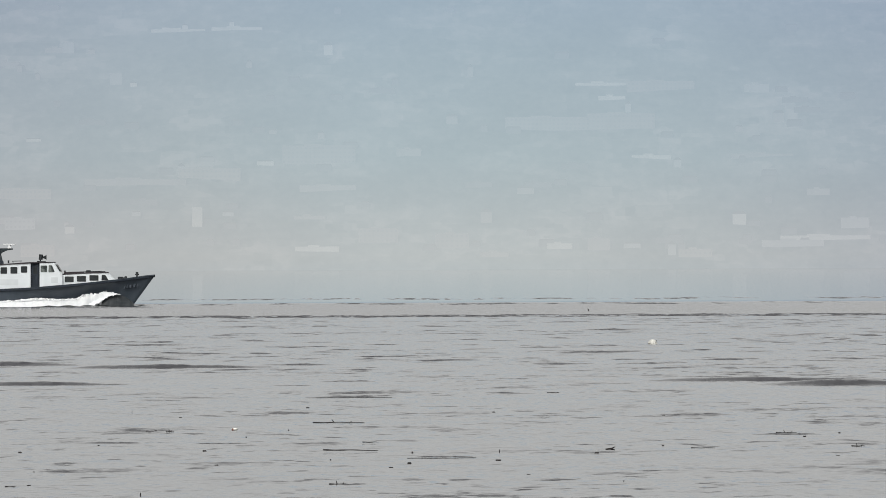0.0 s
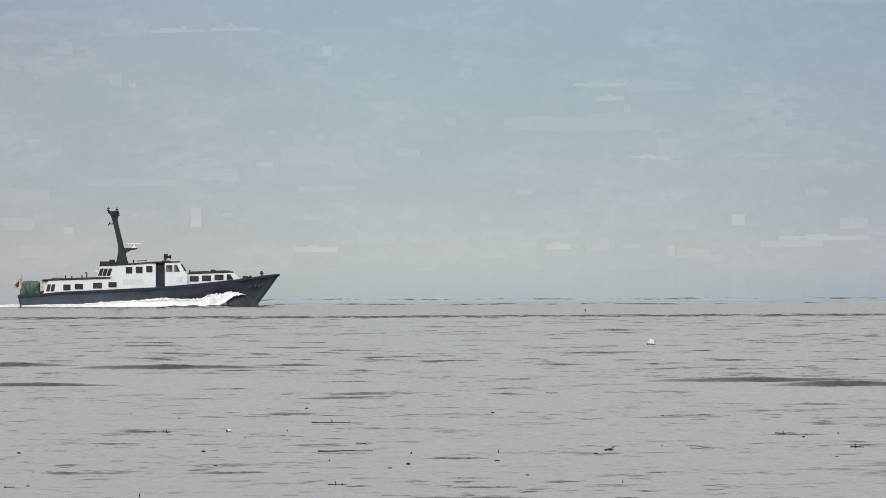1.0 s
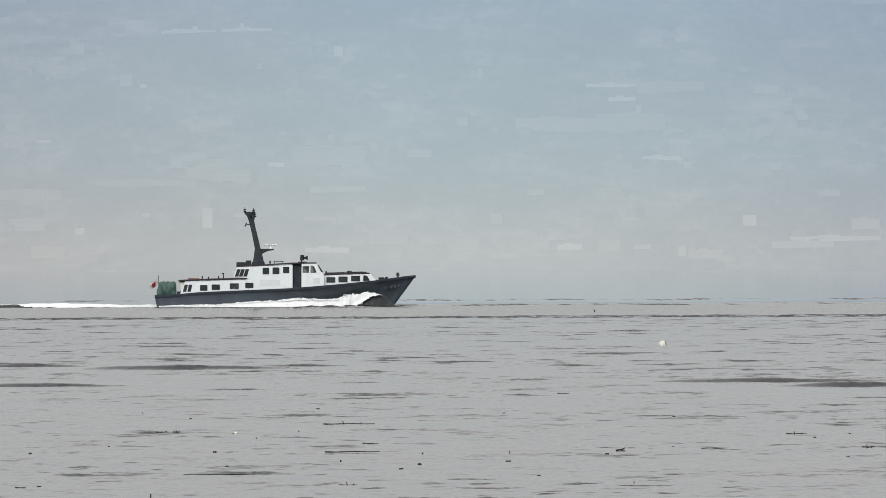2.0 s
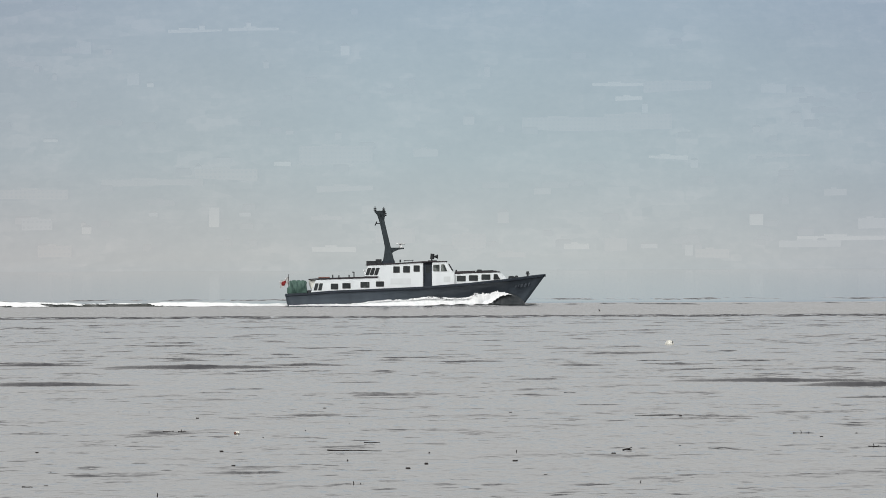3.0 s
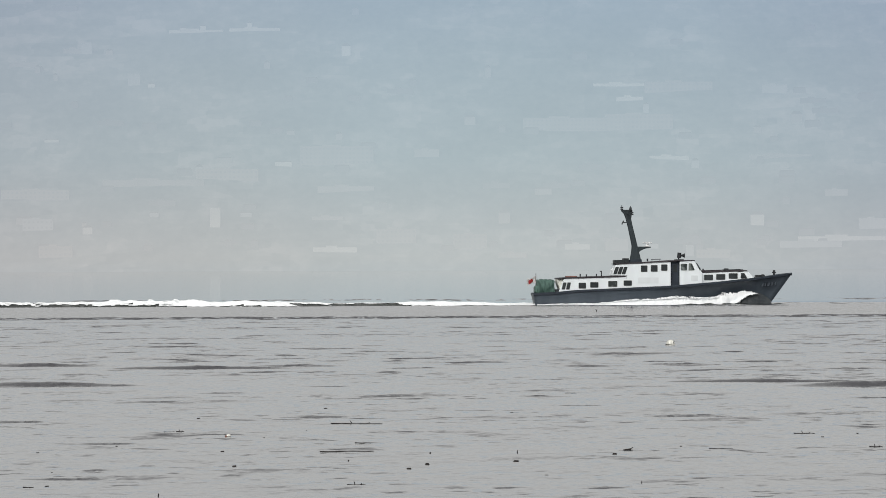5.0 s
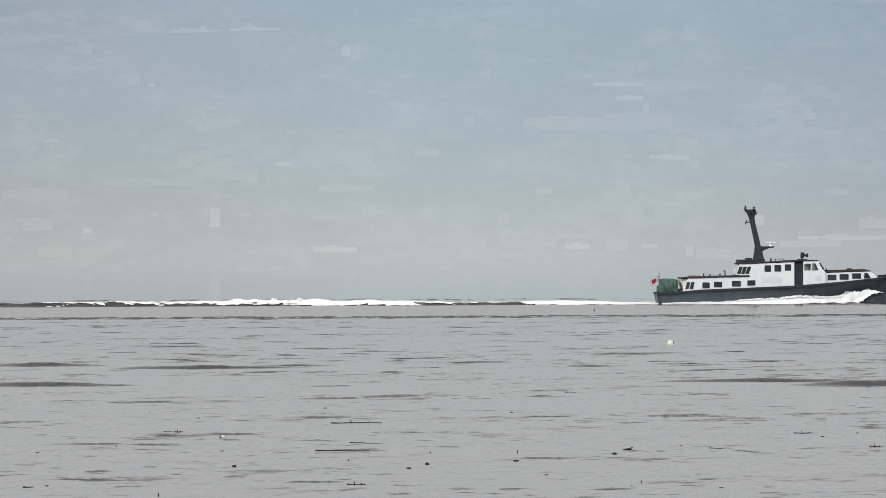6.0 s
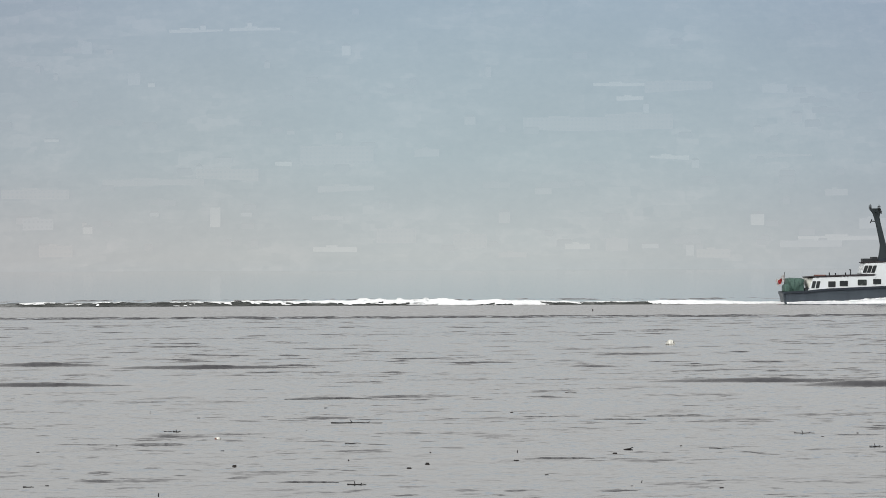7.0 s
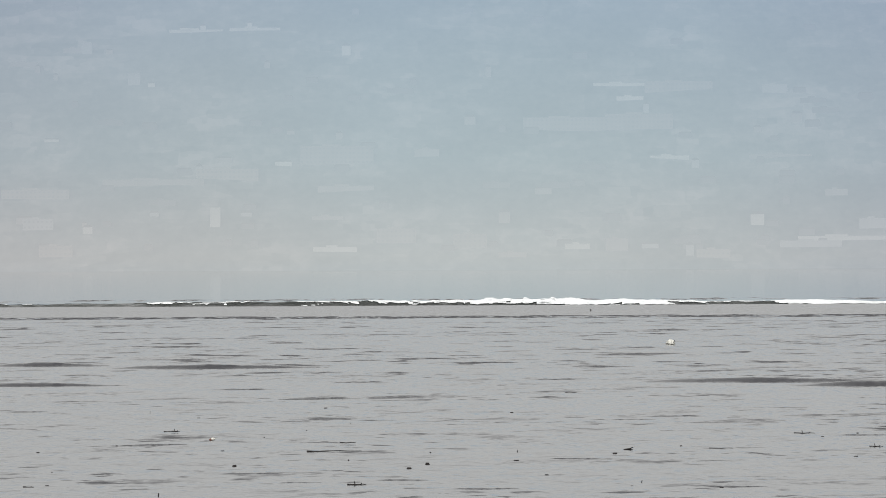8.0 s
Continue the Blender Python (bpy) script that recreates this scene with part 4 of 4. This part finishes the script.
def build_wake():
    wake = at_base("wake", label="churned wake with dark wave faces and white foam", category="wake")
    a, y = np.meshgrid(np.arange(-1.0, 95, 0.05), np.arange(-5.5, 5.5, 0.10), indexing="ij")
    z = wake_height(np.maximum(a, 0), y)
    body = grid_mesh("wake_water", -a, y, z, WAKEW)
    body.parent = wake
    tagged(body, "dark smooth faces of the wake waves")
    # foam lying on the crests
    cover = lerp_table(a, [(-1, 0.80), (7, 0.74), (9.5, 0.60), (11, 0.42), (13, 0.34), (16.5, 0.34), (18.5, 0.52), (20, 0.60), (26, 0.57), (31, 0.52), (33, 0.44), (37, 0.38), (44, 0.37), (50, 0.34), (55, 0.28), (75, 0.22), (95, 0.16)])
    n = value_noise(a * 0.25, y * 0.9, 31) * 0.42 + value_noise(a * 0.8, y * 2.4, 32) * 0.34 + value_noise(a * 2.8, y * 6, 33) * 0.24
    high = (z / (0.02 + lerp_table(a, [(0, 0.1), (20, 0.40), (30, 0.5), (60, 0.28), (95, 0.10)]))).clip(0, 1)
    behind = smooth_step(y, 0.3, 1.2)
    cover = cover + behind * (0.18 * smooth_step(a, 9.5, 11) * smooth_step(-a, -20, -18) + 0.05 * smooth_step(a, 33, 36) * smooth_step(-a, -62, -52))
    cover = cover - (1 - behind) * 0.12 * smooth_step(a, 10, 12) * smooth_step(-a, -18.5, -16.5)
    margin = n * 0.75 + high * 0.25 - 1 + cover + 0.075
    wet = z > np.where(cover > 0.55, -0.03, 0.0)
    spike = smooth_step(value_noise(a * 1.9, y * 1.2, 36), 0.66, 0.95) * np.exp(-((a - 33) / 5.0) ** 2)
    zf = z + 0.03 + 0.16 * (n - 0.35) * smooth_step(cover, 0.35, 0.6) + 0.22 * spike * smooth_step(high, 0.3, 0.8)
    for name, mat, keep, label in (("wake_foam", FOAM, margin > 0.09, "dense white foam"), ("foam_lace", LACE, (margin > -0.05) & (margin <= 0.09), "thin foam streaks")):
        foam = grid_mesh(name, -a, y, zf, mat, keep=(keep & wet)[:-1, :-1])
        foam.parent = wake
        tagged(foam, label, kind="stuff")
    return wake


bow_wave, bow_foam = build_bow_wave()
wake = build_wake()


# ---- flotsam ----
def build_buoy():
    buoy = at_base("buoy", label="dirty white mooring buoy floating low in the water", category="buoy")
    bm = bmesh.new()
    bmesh.ops.create_uvsphere(bm, u_segments=24, v_segments=14, radius=0.19)
    for v in bm.verts:
        v.co.z = v.co.z * 0.95 + 0.05
        if v.co.z > 0.12:
            v.co.x *= 0.92
    part("float_body", bm, BUOYW, buoy, smooth=True)
    part("waterline_band", joined(rod((0, 0, 0.010), (0, 0, 0.032), 0.200, 0.200, 24)), WOOD, buoy, "dark weedy waterline")
    part("mooring_eye", joined(rod((0.05, -0.2, 0.10), (0.06, -0.2, 0.20), 0.014)), DARK, buoy)
    return buoy


def build_float():
    ob = at_base("fishing_float", label="small white fishing float with red-brown end", category="float")
    bm = bmesh.new()
    bmesh.ops.create_uvsphere(bm, u_segments=16, v_segments=10, radius=0.045)
    bmesh.ops.scale(bm, vec=(1.3, 1, 0.62), verts=bm.verts)
    part("float_body", bm, BUOYW, ob, smooth=True)
    bm = bmesh.new()
    bmesh.ops.create_uvsphere(bm, u_segments=14, v_segments=8, radius=0.028, matrix=Matrix.Translation((-0.034, -0.02, -0.010)))
    part("end_cap", bm, RUST, ob, "red-brown end")
    return ob


def build_stick(length, r, twig, rng):
    """A bent, tapering, waterlogged branch lying on the surface."""
    bm = bmesh.new()
    n = max(5, int(length * 14))
    rings = []
    for i in range(n + 1):
        f = i / n
        c = Vector(((f - 0.5) * length, 0.05 * length * math.sin(f * 5 + length), r * 0.5 + 0.004 * math.sin(f * 9 + length * 3)))
        rr = r * (1 - 0.5 * f) * (1 + 0.15 * math.sin(f * 23))
        rings.append([bm.verts.new(c + Vector((0, rr * math.cos(a), rr * math.sin(a)))) for a in (k * math.tau / 7 for k in range(7))])
    for a, c in zip(rings, rings[1:]):
        for k in range(7):
            bm.faces.new((a[k], a[(k + 1) % 7], c[(k + 1) % 7], c[k]))
    bm.faces.new(rings[0][::-1]), bm.faces.new(rings[-1])
    ob = part("driftwood", bm, WOOD, smooth=True)
    if twig:
        part("twig", rod((-0.09 * length, 0, 0.01), (-0.13 * length, 0.01, 0.05 + 0.02 * length), 0.009, 0.005, 6), WOOD, ob)
        part("twig", rod((0.2 * length, 0, 0.0), (0.26 * length, -0.05, 0.03), 0.008, 0.004, 6), WOOD, ob)
    return ob


def build_flotsam():
    rng = random.Random(21)
    buoy = build_buoy()
    buoy.matrix_basis = pose(9.09, 250.0, -0.03, 0, 4, 20)
    ball = build_float()
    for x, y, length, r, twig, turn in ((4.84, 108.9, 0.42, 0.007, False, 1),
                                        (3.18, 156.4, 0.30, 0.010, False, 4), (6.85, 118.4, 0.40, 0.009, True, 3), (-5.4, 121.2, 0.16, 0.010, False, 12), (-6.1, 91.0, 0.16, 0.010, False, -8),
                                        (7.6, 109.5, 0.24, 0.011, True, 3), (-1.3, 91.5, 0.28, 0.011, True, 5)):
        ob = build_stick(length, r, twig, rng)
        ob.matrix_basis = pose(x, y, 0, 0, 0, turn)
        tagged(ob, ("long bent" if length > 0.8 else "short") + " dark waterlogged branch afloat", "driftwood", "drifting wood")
    # two sticks that drift with the current, and a lone stub far out
    drift = []
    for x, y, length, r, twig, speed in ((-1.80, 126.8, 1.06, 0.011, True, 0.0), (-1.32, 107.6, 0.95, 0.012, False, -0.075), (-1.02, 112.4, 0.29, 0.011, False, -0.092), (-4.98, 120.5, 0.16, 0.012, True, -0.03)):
        ob = build_stick(length, r, twig, rng)
        tagged(ob, ("long thin" if length > 0.8 else "short") + " dark waterlogged branch drifting", "driftwood", "drifting wood")
        drift.append((ob, x, y, speed))
    stub = part("weed_stub", joined(rod((0, 0, -0.1), (0.02, 0, 0.11), 0.05, 0.03, 8), rod((0.01, 0, 0.07), (-0.06, 0, 0.15), 0.028, 0.015, 7)), WOOD)
    tagged(stub, "dark forked stub standing out of the water", "flotsam", "floating bits")
    drift.append((stub, 11.2, 430.0, -0.135))
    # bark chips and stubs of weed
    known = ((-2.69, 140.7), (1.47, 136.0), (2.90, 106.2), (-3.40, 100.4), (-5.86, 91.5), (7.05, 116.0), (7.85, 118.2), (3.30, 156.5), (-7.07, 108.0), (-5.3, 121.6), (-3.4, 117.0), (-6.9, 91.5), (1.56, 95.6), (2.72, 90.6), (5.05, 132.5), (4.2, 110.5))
    for k in range(34):
        y = 1 / rng.uniform(1 / 160, 1 / 87)
        x = rng.uniform(-0.07, 0.07) * y
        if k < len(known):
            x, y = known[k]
        upright = rng.random() < 0.12 and k >= len(known)
        bm = bmesh.new()
        w, h = rng.uniform(0.03, 0.10), rng.uniform(0.006, 0.018)
        if k < 6:
            w, h = rng.uniform(0.08, 0.11), rng.uniform(0.012, 0.022)
        if upright:
            w, h = 0.022, rng.uniform(0.03, 0.055)
        n = rng.randint(5, 7)
        lo = [bm.verts.new((w / 2 * math.cos(a) * rng.uniform(0.7, 1.1), w / 3 * math.sin(a), -0.02)) for a in (q * math.tau / n for q in range(n))]
        hi = [bm.verts.new((v.co.x * rng.uniform(0.5, 0.95) + (0.01 if upright else 0), v.co.y * 0.7, h * rng.uniform(0.6, 1.0))) for v in lo]
        bm.faces.new(lo[::-1]), bm.faces.new(hi)
        for i in range(n):
            j = (i + 1) % n
            bm.faces.new((lo[i], lo[j], hi[j], hi[i]))
        ob = part("weed_stub" if upright else "bark_chip", bm, WOOD)
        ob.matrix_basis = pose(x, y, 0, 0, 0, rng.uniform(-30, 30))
        tagged(ob, "thin dark stub of weed standing out of the water" if upright else "small dark chip of bark afloat", "flotsam", "floating bits")
    # lumpy dark scrap with two ends raised
    scrap = part("driftwood", joined(rod((-0.09, 0, 0.0), (0.03, 0, 0.022), 0.016, 0.012, 7), rod((0.02, 0, 0.02), (0.08, 0, 0.05), 0.012, 0.006, 7), rod((-0.02, 0.02, 0.01), (0.07, 0.03, 0.0), 0.014, 0.008, 7)), WOOD)
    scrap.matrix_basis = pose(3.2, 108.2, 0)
    tagged(scrap, "forked dark scrap of branch afloat", "driftwood", "drifting wood")
    return buoy, ball, drift


buoy, ball, drift = build_flotsam()


# ---- what moves ----
HEADING = 2.0


# seconds and metres along x of the wheelhouse top at 500 m
TRACK = [(0.0, -30.95), (0.5, -25.82), (1.0, -20.78), (1.5, -15.68), (3.0, -0.73), (3.5, 4.27), (4.0, 9.22), (4.5, 14.15), (6.0, 29.07), (6.5, 34.10), (7.0, 39.18), (7.5, 44.27), (8.0, 49.36)]


def boat_pose(t):
    d = 500.0 + math.tan(radians(HEADING)) * 10.02 * (t - 3.5)
    x = float(np.interp(t, [a for a, c in TRACK], [c for a, c in TRACK])) * d / 500.0 - 11.9 * math.cos(radians(HEADING))
    return x, d - 11.9 * math.sin(radians(HEADING)) + 2.2


def motions():
    rows, flat, spin, flap = [], [], [], []
    for i in range(17):
        t = i * 0.5
        x, y = boat_pose(t)
        bob = 0.03 + 0.02 * math.sin(t * 1.7 + 0.5)
        rows.append((t, pose(x, y, bob, 0.4 * math.sin(t * 1.3), 0.22 - 0.15 * math.sin(t * 1.9), HEADING)))
        flat.append((t, pose(x, y, 0, 0, 0, HEADING)))
    for i in range(33):
        t = i * 0.25
        spin.append((t, Matrix.Translation((202 * U, 0, 110.2 * U)) @ pose(0, 0, 0, 0, 0, -150 * (t - 1.0) - HEADING)))
        flap.append((t, Matrix.Translation((3.4 * U, -0.2, 45 * U)) @ pose(0, 0, 0, 0, 8 * math.sin(t * 5.3), 16 * math.sin(t * 7.1 + 1))))
    walk(boat, rows)
    walk(bow_wave, flat)
    walk(wake, flat)
    for ob in bow_foam:
        walk(ob, [(i * 0.2, pose(0.10 * math.sin(i * 1.9), 0, 0.05 * math.sin(i * 2.7 + 1), 0, 0.12 * math.sin(i * 1.3), 0)) for i in range(41)])
    walk(radar, spin)
    walk(flag, flap)
    walk(buoy, [(i * 0.5, pose(9.09, 250.0, -0.03 + 0.02 * math.sin(i * 0.9), 0, 4 + 5 * math.sin(i * 0.8 + 1), 20)) for i in range(17)])
    walk(ball, [(i * 0.5, pose(-3.77 - 0.033 * i, 122.0 - 0.44 * i, 0.02 + 0.012 * math.sin(i * 1.3), 0, 6 * math.sin(i * 1.1), 0)) for i in range(17)])
    awash = ((3.0, 4.0, 8.0), (3.5, 4.0, 7.0), (), (), ())   # moments at which a stick is covered
    for k, (ob, x, y, speed) in enumerate(drift):
        walk(ob, [(i * 0.5, pose(x + speed * i * 0.5, y, -0.05 if i * 0.5 in awash[k] else 0.016 + 0.006 * math.sin(i * 1.1 + k), 0, 0.7 * math.sin(i * 0.9 + 2 * k), -2 + 3 * math.sin(i * 0.35 + k))) for i in range(17)])
    for k, (ob, x, y) in enumerate(swells):
        big = k < 10
        rows = []
        for i in range(9):
            ph = i * 0.9 + k * 1.7
            rows.append((i * 1.0, pose(x + (0.12 if big else 0.25) * (i - 4) * math.cos(k), y - 0.10 * (i - 4), -0.008 + (0.016 if big else 0.025) * math.sin(ph))))
        walk(ob, rows)
    walk(water, [(0.0, pose(0, 0, 0)), (8.0, pose(0.6, -5.0, 0))])


motions()
